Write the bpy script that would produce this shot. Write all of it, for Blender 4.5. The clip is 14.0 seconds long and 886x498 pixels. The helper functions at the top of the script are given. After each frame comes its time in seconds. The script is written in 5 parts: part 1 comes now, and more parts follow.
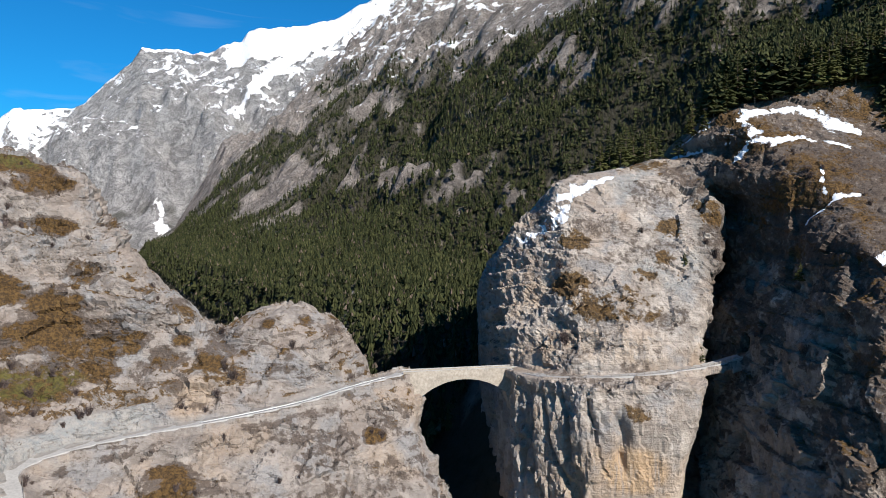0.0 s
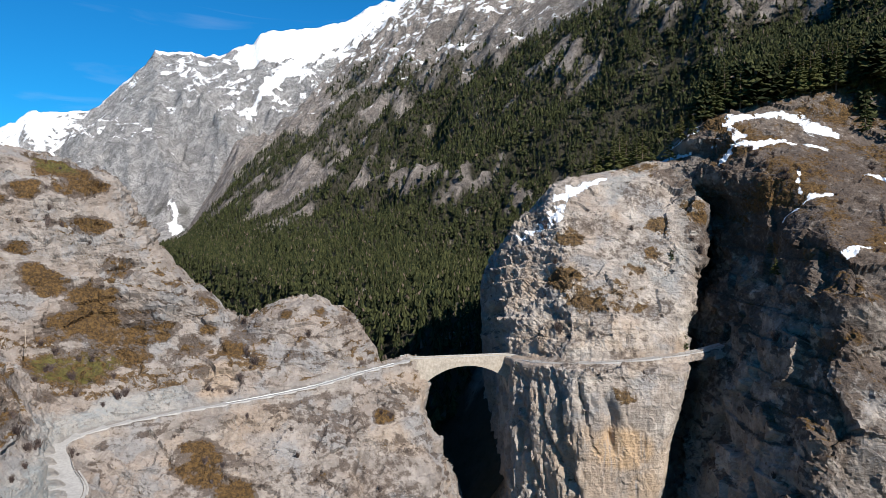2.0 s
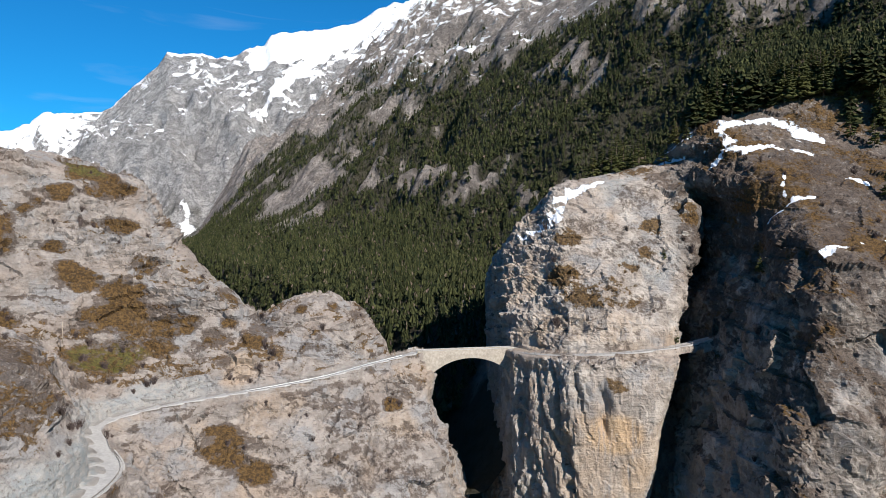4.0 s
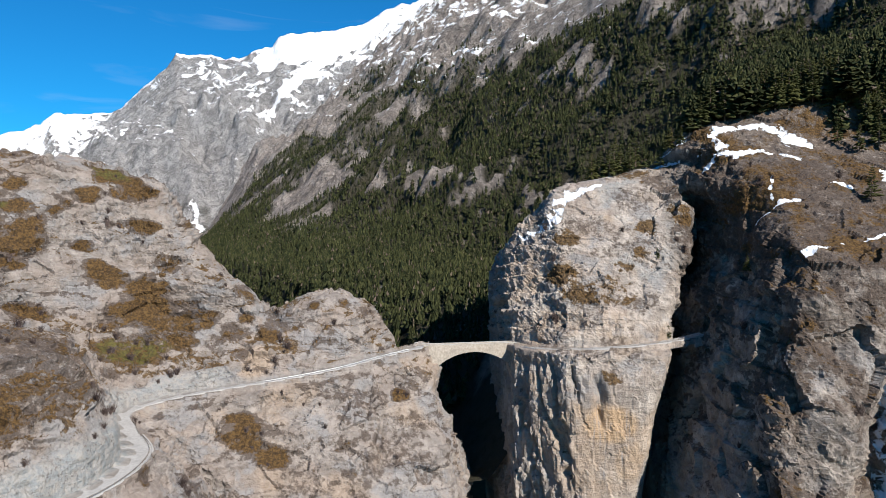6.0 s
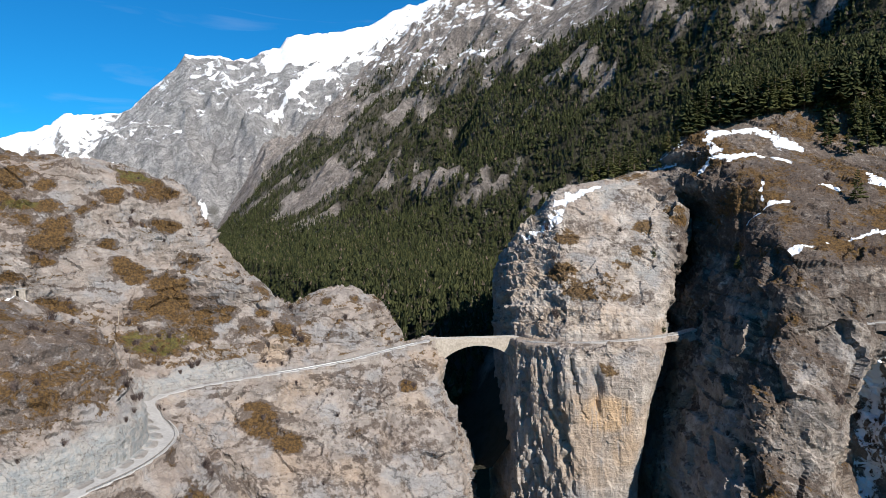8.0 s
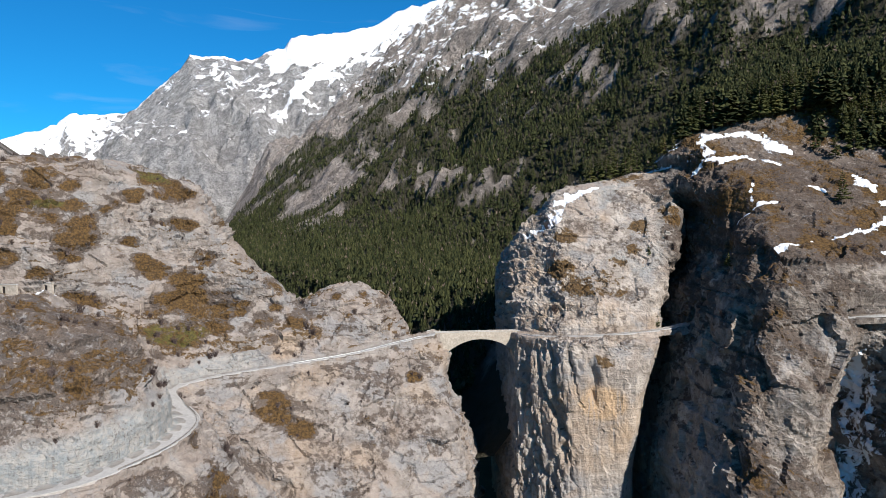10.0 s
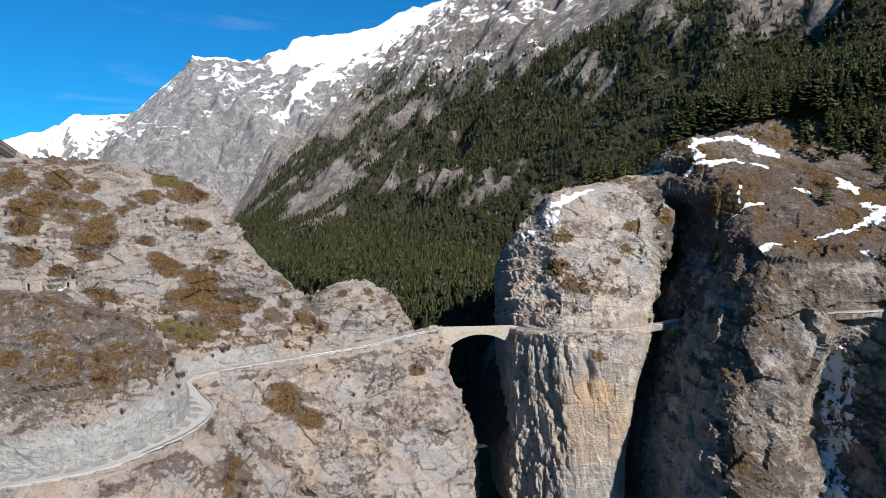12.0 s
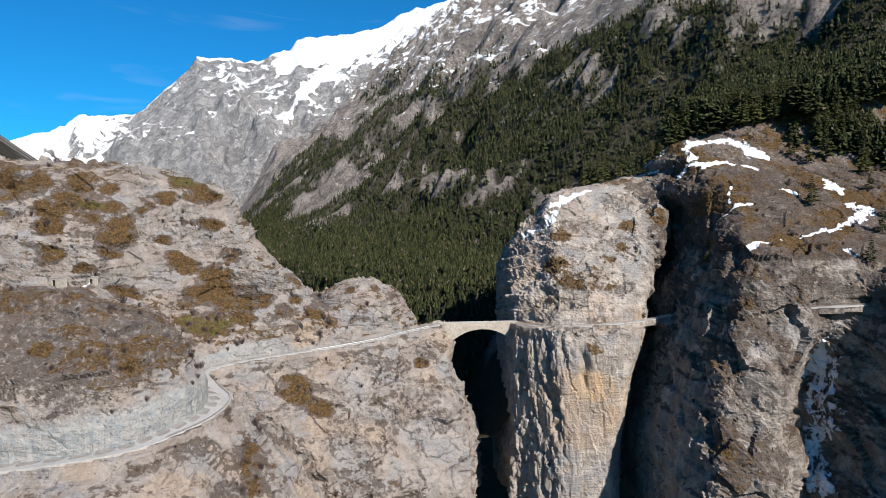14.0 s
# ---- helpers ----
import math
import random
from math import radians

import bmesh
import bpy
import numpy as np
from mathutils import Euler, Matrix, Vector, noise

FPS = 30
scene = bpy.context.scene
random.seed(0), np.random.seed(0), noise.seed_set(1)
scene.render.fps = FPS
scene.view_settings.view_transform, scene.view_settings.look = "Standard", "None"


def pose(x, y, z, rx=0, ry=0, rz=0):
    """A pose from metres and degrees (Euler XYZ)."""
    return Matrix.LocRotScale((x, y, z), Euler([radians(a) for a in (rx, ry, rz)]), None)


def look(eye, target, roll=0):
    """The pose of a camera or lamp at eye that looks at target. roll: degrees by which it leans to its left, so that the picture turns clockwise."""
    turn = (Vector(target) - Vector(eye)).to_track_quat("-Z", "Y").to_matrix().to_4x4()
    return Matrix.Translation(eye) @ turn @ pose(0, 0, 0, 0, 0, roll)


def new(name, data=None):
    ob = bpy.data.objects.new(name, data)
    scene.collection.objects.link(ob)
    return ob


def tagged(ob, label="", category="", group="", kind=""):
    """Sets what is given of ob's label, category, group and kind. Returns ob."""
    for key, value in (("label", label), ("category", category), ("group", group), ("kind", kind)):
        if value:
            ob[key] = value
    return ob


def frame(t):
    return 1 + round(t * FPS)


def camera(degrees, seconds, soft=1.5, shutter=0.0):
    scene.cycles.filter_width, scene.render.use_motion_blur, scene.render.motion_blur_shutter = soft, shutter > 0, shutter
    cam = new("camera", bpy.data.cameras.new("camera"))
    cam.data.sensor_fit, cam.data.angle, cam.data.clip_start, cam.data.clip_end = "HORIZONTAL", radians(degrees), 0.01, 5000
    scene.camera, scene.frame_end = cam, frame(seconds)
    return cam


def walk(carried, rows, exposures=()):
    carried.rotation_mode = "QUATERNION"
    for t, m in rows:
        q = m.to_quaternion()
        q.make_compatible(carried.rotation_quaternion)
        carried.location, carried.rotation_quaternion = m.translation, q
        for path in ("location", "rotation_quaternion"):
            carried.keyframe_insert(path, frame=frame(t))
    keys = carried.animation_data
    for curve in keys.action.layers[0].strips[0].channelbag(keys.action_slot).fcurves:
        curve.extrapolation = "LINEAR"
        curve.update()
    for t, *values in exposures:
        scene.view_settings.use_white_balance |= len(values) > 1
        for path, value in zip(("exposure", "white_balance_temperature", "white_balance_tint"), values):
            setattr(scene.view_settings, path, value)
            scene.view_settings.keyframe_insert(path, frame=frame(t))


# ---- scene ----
import itertools

cam = camera(61.5, 14.0, soft=0.7)
METRES, EYE, TILT, LEAN, TURN = 158.0, 79.0, -2.0, 0.0, 0.0
ROWS = [
    (0.0, 0.0, 0.0, 0.0, 0.0, 0.0, -0.0),
    (0.5, 0.0064, -0.0489, -0.0031, 0.22, 0.02, 0.07),
    (1.0, 0.0124, -0.0946, -0.0064, 0.44, 0.04, 0.09),
    (1.5, 0.0175, -0.1359, -0.009, 0.65, 0.03, 0.11),
    (2.0, 0.022, -0.1766, -0.0104, 0.83, 0.01, 0.11),
    (2.5, 0.0262, -0.2153, -0.0111, 1.0, 0.0, 0.1),
    (3.0, 0.0306, -0.2536, -0.0121, 1.19, 0.02, 0.09),
    (5.5, 0.0443, -0.4295, -0.0135, 1.95, 0.01, 0.01),
    (6.0, 0.0476, -0.464, -0.0138, 2.07, 0.01, 0.0),
    (6.5, 0.0501, -0.4974, -0.0146, 2.21, 0.02, -0.02),
    (7.0, 0.0522, -0.5314, -0.0158, 2.35, 0.02, -0.04),
    (7.5, 0.0533, -0.5631, -0.0175, 2.47, 0.02, -0.06),
    (8.0, 0.0543, -0.5954, -0.0188, 2.56, 0.01, -0.09),
    (10.5, 0.0539, -0.7613, -0.0284, 2.79, 0.02, -0.2),
    (11.0, 0.0545, -0.7932, -0.0286, 2.79, 0.03, -0.2),
    (11.5, 0.0556, -0.825, -0.0292, 2.8, 0.02, -0.22),
    (12.0, 0.0572, -0.8589, -0.0303, 2.84, 0.02, -0.23),
    (12.5, 0.0588, -0.8917, -0.0319, 2.9, 0.01, -0.24),
    (13.0, 0.0607, -0.9261, -0.0328, 2.97, 0.01, -0.23),
    (13.5, 0.0628, -0.9608, -0.0332, 3.02, 0.01, -0.23),
    (14.0, 0.0641, -0.9961, -0.0353, 3.09, -0.0, -0.21),
]
walk(cam, [(t, pose(0, 0, EYE, TILT, LEAN, TURN) @ pose(METRES * x, METRES * y, METRES * z, 90 + pitch, roll, yaw)) for t, x, y, z, yaw, pitch, roll in ROWS], ((0.0, 0.6), (14.0, 0.6)))

# ---------------------------------------------------------------- light
SUN_DIR = Vector((0.48, -0.655, 0.583)).normalized()      # towards the sun
sun_elev = math.asin(SUN_DIR.z)
world = bpy.data.worlds.new("sky")
scene.world = world
world.use_nodes = True
wn = world.node_tree
wn.nodes.clear()
sky = wn.nodes.new("ShaderNodeTexSky")
sky.sky_type = "NISHITA"
sky.sun_disc = False
sky.sun_elevation = sun_elev
sky.sun_rotation = math.atan2(SUN_DIR.x, SUN_DIR.y)
sky.altitude = 1400.0
sky.air_density, sky.dust_density, sky.ozone_density = 1.0, 0.2, 2.0
back = wn.nodes.new("ShaderNodeBackground")
back.inputs["Strength"].default_value = 0.058
wout = wn.nodes.new("ShaderNodeOutputWorld")
deep = wn.nodes.new("ShaderNodeMix")           # thin, dry mountain air: a deep, saturated blue
deep.data_type, deep.blend_type = "RGBA", "MULTIPLY"
deep.inputs[0].default_value = 1.0
deep.inputs[7].default_value = (0.09, 0.82, 1.34, 1.0)
wn.links.new(sky.outputs[0], deep.inputs[6])
way = wn.nodes.new("ShaderNodeTexCoord")
flat = wn.nodes.new("ShaderNodeMapping")
flat.inputs["Scale"].default_value = (5.0, 5.0, 34.0)
wisp = wn.nodes.new("ShaderNodeTexNoise")
wisp.inputs["Scale"].default_value, wisp.inputs["Detail"].default_value, wisp.inputs["Distortion"].default_value = 1.0, 8.0, 0.6
thin = wn.nodes.new("ShaderNodeMapRange")
thin.inputs["From Min"].default_value, thin.inputs["From Max"].default_value, thin.inputs["To Max"].default_value = 0.6, 0.9, 0.18
cirrus = wn.nodes.new("ShaderNodeMix")
cirrus.data_type = "RGBA"
cirrus.inputs[7].default_value = (9.0, 9.6, 10.5, 1.0)
wn.links.new(way.outputs["Generated"], flat.inputs[0])
wn.links.new(flat.outputs[0], wisp.inputs["Vector"])
wn.links.new(wisp.outputs["Fac"], thin.inputs["Value"])
wn.links.new(thin.outputs[0], cirrus.inputs[0])
wn.links.new(deep.outputs[2], cirrus.inputs[6])
wn.links.new(cirrus.outputs[2], back.inputs[0])
wn.links.new(back.outputs[0], wout.inputs[0])
sun_lamp = new("sun", bpy.data.lights.new("sun", "SUN"))
sun_lamp.data.energy = 5.2
sun_lamp.data.angle = radians(0.53)
sun_lamp.data.color = (1.0, 0.95, 0.88)
sun_lamp.matrix_world = look((300, -300, 400), Vector((300, -300, 400)) - SUN_DIR)

# ---------------------------------------------------------------- materials
class Nodes:
    """Short writing for a node tree."""

    def __init__(self, name):
        self.mat = bpy.data.materials.new(name)
        self.mat.use_nodes = True
        self.tree = self.mat.node_tree
        self.bsdf = self.tree.nodes["Principled BSDF"]
        self.geo = self.tree.nodes.new("ShaderNodeNewGeometry")

    def put(self, socket, value):
        if hasattr(value, "links"):
            self.tree.links.new(value, socket)
        elif isinstance(value, tuple) and len(value) == 3 and len(socket.default_value) == 4:
            socket.default_value = (*value, 1.0)
        else:
            socket.default_value = value

    def scaled(self, sx, sy, sz):
        n = self.tree.nodes.new("ShaderNodeVectorMath")
        n.operation = "MULTIPLY"
        self.put(n.inputs[0], self.geo.outputs["Position"])
        n.inputs[1].default_value = (sx, sy, sz)
        return n.outputs[0]

    def noise(self, scale, detail=6.0, rough=0.6, vec=None, distort=0.0):
        n = self.tree.nodes.new("ShaderNodeTexNoise")
        self.put(n.inputs["Vector"], vec or self.geo.outputs["Position"])
        n.inputs["Scale"].default_value, n.inputs["Detail"].default_value = scale, detail
        n.inputs["Roughness"].default_value, n.inputs["Distortion"].default_value = rough, distort
        return n.outputs["Fac"]

    def math(self, op, a, b=0.0, clamp=False):
        n = self.tree.nodes.new("ShaderNodeMath")
        n.operation, n.use_clamp = op, clamp
        self.put(n.inputs[0], a)
        self.put(n.inputs[1], b)
        return n.outputs[0]

    def step(self, v, lo, hi):
        """0 below lo, 1 above hi, smooth between."""
        n = self.tree.nodes.new("ShaderNodeMapRange")
        n.interpolation_type = "SMOOTHSTEP"
        self.put(n.inputs["Value"], v)
        n.inputs["From Min"].default_value, n.inputs["From Max"].default_value = lo, hi
        return n.outputs["Result"]

    def mix(self, f, a, b):
        n = self.tree.nodes.new("ShaderNodeMix")
        n.data_type = "RGBA"
        self.put(n.inputs[0], f)
        self.put(n.inputs[6], a)
        self.put(n.inputs[7], b)
        return n.outputs[2]

    def attr(self, name):
        n = self.tree.nodes.new("ShaderNodeAttribute")
        n.attribute_name = name
        return n.outputs["Fac"]

    def upness(self):
        n = self.tree.nodes.new("ShaderNodeSeparateXYZ")
        self.put(n.inputs[0], self.geo.outputs["Normal"])
        return n.outputs["Z"]

    def xyz(self):
        n = self.tree.nodes.new("ShaderNodeSeparateXYZ")
        self.put(n.inputs[0], self.geo.outputs["Position"])
        return n.outputs

    def random(self):
        return self.tree.nodes.new("ShaderNodeObjectInfo").outputs["Random"]

    def island(self):
        return self.geo.outputs["Random Per Island"]

    def done(self, color, rough=0.9, height=None, strength=0.5, distance=1.0, metal=0.0, spec=0.25):
        self.put(self.bsdf.inputs["Base Color"], color)
        self.put(self.bsdf.inputs["Roughness"], rough)
        self.put(self.bsdf.inputs["Metallic"], metal)
        self.put(self.bsdf.inputs["Specular IOR Level"], spec)
        if height is not None:
            n = self.tree.nodes.new("ShaderNodeBump")
            n.inputs["Strength"].default_value, n.inputs["Distance"].default_value = strength, distance
            self.put(n.inputs["Height"], height)
            self.put(self.bsdf.inputs["Normal"], n.outputs[0])
        return self.mat


def rock_material(name, flutes, dark, light):
    """Limestone with ochre stains, scree, dry grass and old snow where the skin is marked so."""
    k = Nodes(name)
    big = k.noise(0.035, 4)
    mid = k.noise(0.13, 6, 0.62, distort=0.7)
    fine = k.noise(0.7, 6, 0.7)
    grain = k.noise(2.6, 4, 0.75)
    strata = k.noise(1.0, 6, 0.7, vec=k.scaled(0.05, 0.05, 0.5))
    streak = k.noise(1.0, 6, 0.65, vec=k.scaled(0.4, 0.4, 0.03))
    grey = k.mix(k.step(mid, 0.38, 0.62), dark, light)
    pink = k.mix(k.math("MULTIPLY", k.step(big, 0.42, 0.6), 0.45), grey, (0.261, 0.201, 0.162))
    blue = k.mix(k.math("MULTIPLY", k.step(k.noise(0.06, 5, 0.6), 0.5, 0.6), 0.7), pink, (0.238, 0.233, 0.233))
    beds = k.mix(k.math("MULTIPLY", k.step(strata, 0.56, 0.66), 0.45), blue, (0.125, 0.102, 0.0851))
    lines = k.mix(k.math("MULTIPLY", k.step(streak, 0.53, 0.72), flutes), beds, (0.136, 0.107, 0.0877))
    ochre = k.mix(k.math("MULTIPLY", k.attr("ochre"), k.step(streak, 0.3, 0.48)), lines, (0.408, 0.284, 0.176))
    pale = k.mix(k.math("MULTIPLY", k.attr("pale"), k.step(mid, 0.28, 0.46)), ochre, k.mix(k.step(k.noise(0.3, 6, 0.7), 0.4, 0.6), (0.238, 0.249, 0.249), (0.318, 0.301, 0.278)))
    # browner buttress rock, its colour taken darker still to deepen the cleft's shade
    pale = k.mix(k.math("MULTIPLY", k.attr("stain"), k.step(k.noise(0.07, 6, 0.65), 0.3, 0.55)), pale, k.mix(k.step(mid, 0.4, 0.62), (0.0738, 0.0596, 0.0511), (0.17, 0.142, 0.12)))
    worn = k.math("ADD", 0.2, k.math("MULTIPLY", k.step(k.noise(0.06, 6, 0.7, distort=0.8), 0.46, 0.58), 0.8))
    speck = k.mix(k.math("MULTIPLY", k.math("MULTIPLY", k.step(fine, 0.54, 0.66), 0.75), worn), pale, (0.0851, 0.0681, 0.0556))
    speck = k.mix(k.math("MULTIPLY", k.step(fine, 0.44, 0.34), 0.5), speck, (0.363, 0.329, 0.295))
    speck = k.mix(k.math("MULTIPLY", k.math("MULTIPLY", k.step(grain, 0.52, 0.66), 0.5), worn), speck, (0.0681, 0.0539, 0.0443))
    twig = k.mix(k.step(k.noise(1.6, 5, 0.75), 0.4, 0.6), (0.0915, 0.0658, 0.0511), (0.0362, 0.0256, 0.0205))
    rough = k.noise(0.33, 8, 0.78)
    reach = k.math("ADD", k.math("MULTIPLY", k.attr("soil"), 0.42), rough)
    soil = k.mix(k.math("MULTIPLY", k.step(reach, 0.76, 0.9), 0.8), speck, twig)
    dry = k.mix(k.step(k.noise(0.8, 7, 0.8), 0.4, 0.6), (0.034, 0.020, 0.009), (0.130, 0.074, 0.024))
    green = k.mix(k.math("MULTIPLY", k.attr("green"), k.step(k.noise(0.25, 5, 0.7), 0.38, 0.54)), dry, k.mix(k.step(fine, 0.4, 0.6), (0.10, 0.088, 0.022), (0.052, 0.046, 0.014)))
    edge = k.math("ADD", k.attr("grass"), k.math("MULTIPLY", k.math("SUBTRACT", k.noise(0.22, 9, 0.8, distort=0.8), 0.5), 2.7))
    turf = k.mix(k.math("MULTIPLY", k.step(edge, 0.5, 0.68), 0.93), soil, green)
    side = k.mix(k.math("MULTIPLY", k.step(k.attr("gravel"), 0.05, 0.5), 0.7), turf, (0.27, 0.25, 0.23))
    sedge = k.math("ADD", k.attr("snow"), k.math("MULTIPLY", k.math("SUBTRACT", k.noise(0.2, 8, 0.72, distort=0.6), 0.5), 2.3))
    snow = k.step(sedge, 0.5, 0.56)
    color = k.mix(snow, side, (0.72, 0.74, 0.78))
    h = k.math("ADD", k.math("MULTIPLY", mid, 1.6), k.math("MULTIPLY", fine, 0.8))
    h = k.math("ADD", h, k.math("MULTIPLY", grain, 0.16))
    h = k.math("ADD", h, k.math("MULTIPLY", strata, 0.9))
    h = k.math("ADD", h, k.math("MULTIPLY", streak, 1.6 * flutes))
    h = k.math("MULTIPLY", h, k.math("SUBTRACT", 1.0, k.math("MULTIPLY", snow, 0.85)))
    return k.done(color, 0.93, h, 1.0, 1.0, spec=0.2)


def far_material(name, snowline, dark, light, patch):
    """Mountainsides far off: rock ribs, dark ground under the woods, snow in the hollows."""
    k = Nodes(name)
    rib = k.noise(0.016, 10, 0.72, distort=1.0)
    fine = k.noise(0.14, 8, 0.78)
    rock = k.mix(k.step(rib, 0.4, 0.62), dark, light)
    rock = k.mix(k.math("MULTIPLY", k.step(fine, 0.5, 0.64), 0.85), rock, tuple(0.45 * c for c in dark))
    rock = k.mix(k.math("MULTIPLY", k.step(fine, 0.44, 0.34), 0.6), rock, tuple(min(0.8, 1.35 * c) for c in light))
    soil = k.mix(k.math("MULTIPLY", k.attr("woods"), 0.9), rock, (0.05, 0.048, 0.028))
    z = k.xyz()[2]
    up = k.upness()
    s = k.math("ADD", k.math("MULTIPLY", k.math("SUBTRACT", z, snowline), 1 / 600), k.math("MULTIPLY", k.math("SUBTRACT", up, 0.72), 2.0))
    s = k.math("ADD", s, k.math("MULTIPLY", k.math("SUBTRACT", k.noise(patch, 10, 0.74, distort=0.6), 0.5), 5.0))
    s = k.math("ADD", s, k.attr("snow"))
    white = k.step(s, 0.45, 0.6)
    color = k.mix(white, soil, (0.9, 0.9, 0.92))
    h = k.math("ADD", k.math("MULTIPLY", rib, 60.0), k.math("ADD", k.math("MULTIPLY", fine, 9.0), k.math("MULTIPLY", k.noise(0.05, 8, 0.75), 26.0)))
    h = k.math("MULTIPLY", h, k.math("SUBTRACT", 1.0, k.math("MULTIPLY", white, 0.8)))
    return k.done(color, 0.95, h, 1.0, 1.0, spec=0.1)


def plain_material(name, a, b, scale, rough=0.9, relief=0.05, metal=0.0, spec=0.3):
    k = Nodes(name)
    n = k.noise(scale, 6, 0.65)
    big = k.noise(scale * 0.13, 4)
    c = k.mix(k.step(n, 0.3, 0.7), a, b)
    c = k.mix(k.math("MULTIPLY", k.step(big, 0.45, 0.7), 0.35), c, tuple(0.6 * v for v in a))
    return k.done(c, rough, n, 0.5, relief, metal, spec)


ROCK_LEFT = rock_material("limestone", 0.2, (0.198, 0.171, 0.152), (0.305, 0.267, 0.238))
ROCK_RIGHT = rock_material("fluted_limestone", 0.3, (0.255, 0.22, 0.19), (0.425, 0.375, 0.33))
FAR_ROCK = far_material("far_mountain_rock", 480.0, (0.30, 0.29, 0.285), (0.56, 0.54, 0.53), 0.014)
HILL = far_material("mountainside", 560.0, (0.265, 0.232, 0.21), (0.50, 0.44, 0.40), 0.03)
FOREST_FLOOR = plain_material("forest_floor", (0.05, 0.045, 0.025), (0.09, 0.075, 0.04), 0.2, 1.0, 0.4)
GRAVEL = plain_material("road_gravel", (0.31, 0.298, 0.288), (0.40, 0.385, 0.365), 0.9, 0.95, 0.03)
STONE = plain_material("bridge_stone", (0.27, 0.23, 0.185), (0.42, 0.37, 0.31), 0.9, 0.95, 0.15)
VOUSSOIR = plain_material("arch_ring_stone", (0.30, 0.26, 0.21), (0.39, 0.345, 0.285), 1.0, 0.95, 0.06)
COPING = plain_material("coping_stone", (0.34, 0.325, 0.305), (0.42, 0.40, 0.37), 1.2, 0.9, 0.05)
BARK = plain_material("bark", (0.09, 0.065, 0.045), (0.16, 0.12, 0.09), 2.0, 0.95, 0.05)
STEEL = plain_material("weathered_steel", (0.22, 0.19, 0.16), (0.32, 0.29, 0.26), 2.0, 0.6, 0.01, 0.4)
# near-black colour that stands for the shade inside the casemate doorways
DOORWAY_DARK = plain_material("rusted_iron", (0.012, 0.010, 0.009), (0.03, 0.022, 0.018), 3.0, 0.8, 0.01)
WOOD = plain_material("weathered_wood", (0.25, 0.20, 0.15), (0.36, 0.30, 0.24), 2.0, 0.9, 0.02)


def needle_material(name, a, b):
    k = Nodes(name)
    mixed = k.mix(k.random(), a, b)
    c = k.mix(k.step(k.noise(0.9, 4, 0.7), 0.35, 0.7), mixed, tuple(0.5 * v for v in a))
    return k.done(c, 0.8, spec=0.15)


def woods_material(name, a, b, c):
    k = Nodes(name)
    r = k.island()
    col = k.mix(k.step(r, 0.0, 0.85), a, b)
    col = k.mix(k.step(r, 0.955, 0.965), col, c)
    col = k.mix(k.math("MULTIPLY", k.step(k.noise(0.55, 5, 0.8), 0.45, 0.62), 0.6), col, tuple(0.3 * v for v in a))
    return k.done(col, 0.85, spec=0.1)


TWIGS = needle_material("bare_twigs", (0.07, 0.05, 0.045), (0.125, 0.095, 0.085))
LARCH = needle_material("bare_larch", (0.16, 0.10, 0.065), (0.24, 0.17, 0.12))
TUFT = woods_material("dry_tufts", (0.055, 0.035, 0.016), (0.12, 0.075, 0.03), (0.07, 0.05, 0.042))
GALV = plain_material("galvanised_rail", (0.42, 0.42, 0.42), (0.55, 0.55, 0.54), 1.5, 0.5, 0.01, 0.5)
CONCRETE = plain_material("old_concrete", (0.27, 0.245, 0.22), (0.38, 0.345, 0.31), 0.8, 0.95, 0.06)
NEEDLES = needle_material("pine_needles", (0.042, 0.05, 0.016), (0.09, 0.084, 0.023))
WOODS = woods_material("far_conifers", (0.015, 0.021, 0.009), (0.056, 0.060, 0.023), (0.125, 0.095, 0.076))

# ---------------------------------------------------------------- terrain tools
_rng = np.random.default_rng(7)
_LAT = _rng.random((64, 64, 64), dtype=np.float32) * 2 - 1


def vnoise(x, y, z):
    """Smooth noise in -1..1 at unit scale, for arrays."""
    xi, yi, zi = np.floor(x), np.floor(y), np.floor(z)
    fx, fy, fz = (x - xi), (y - yi), (z - zi)
    fx, fy, fz = fx * fx * (3 - 2 * fx), fy * fy * (3 - 2 * fy), fz * fz * (3 - 2 * fz)
    xi, yi, zi = (a.astype(np.int32) & 63 for a in (xi, yi, zi))
    x1, y1, z1 = (xi + 1) & 63, (yi + 1) & 63, (zi + 1) & 63
    a = _LAT[xi, yi, zi] * (1 - fx) + _LAT[x1, yi, zi] * fx
    b = _LAT[xi, y1, zi] * (1 - fx) + _LAT[x1, y1, zi] * fx
    c = _LAT[xi, yi, z1] * (1 - fx) + _LAT[x1, yi, z1] * fx
    d = _LAT[xi, y1, z1] * (1 - fx) + _LAT[x1, y1, z1] * fx
    return (a * (1 - fy) + b * fy) * (1 - fz) + (c * (1 - fy) + d * fy) * fz


def fbm(x, y, z, octaves=4, gain=0.5, ridged=False):
    total, amp, s = 0.0, 1.0, 1.0
    for i in range(octaves):
        n = vnoise(x * s + 11.3 * i, y * s + 5.7 * i, z * s + 3.1 * i)
        total = total + amp * ((1 - 2 * np.abs(n)) if ridged else n)
        amp, s = amp * gain, s * 2.03
    return total


def smin(a, b, k):
    h = np.clip(0.5 + 0.5 * (b - a) / k, 0, 1)
    return b * (1 - h) + a * h - k * h * (1 - h)


def smax(a, b, k):
    return -smin(-a, -b, k)


def ramp(v, lo, hi):
    h = np.clip((v - lo) / (hi - lo), 0, 1)
    return h * h * (3 - 2 * h)


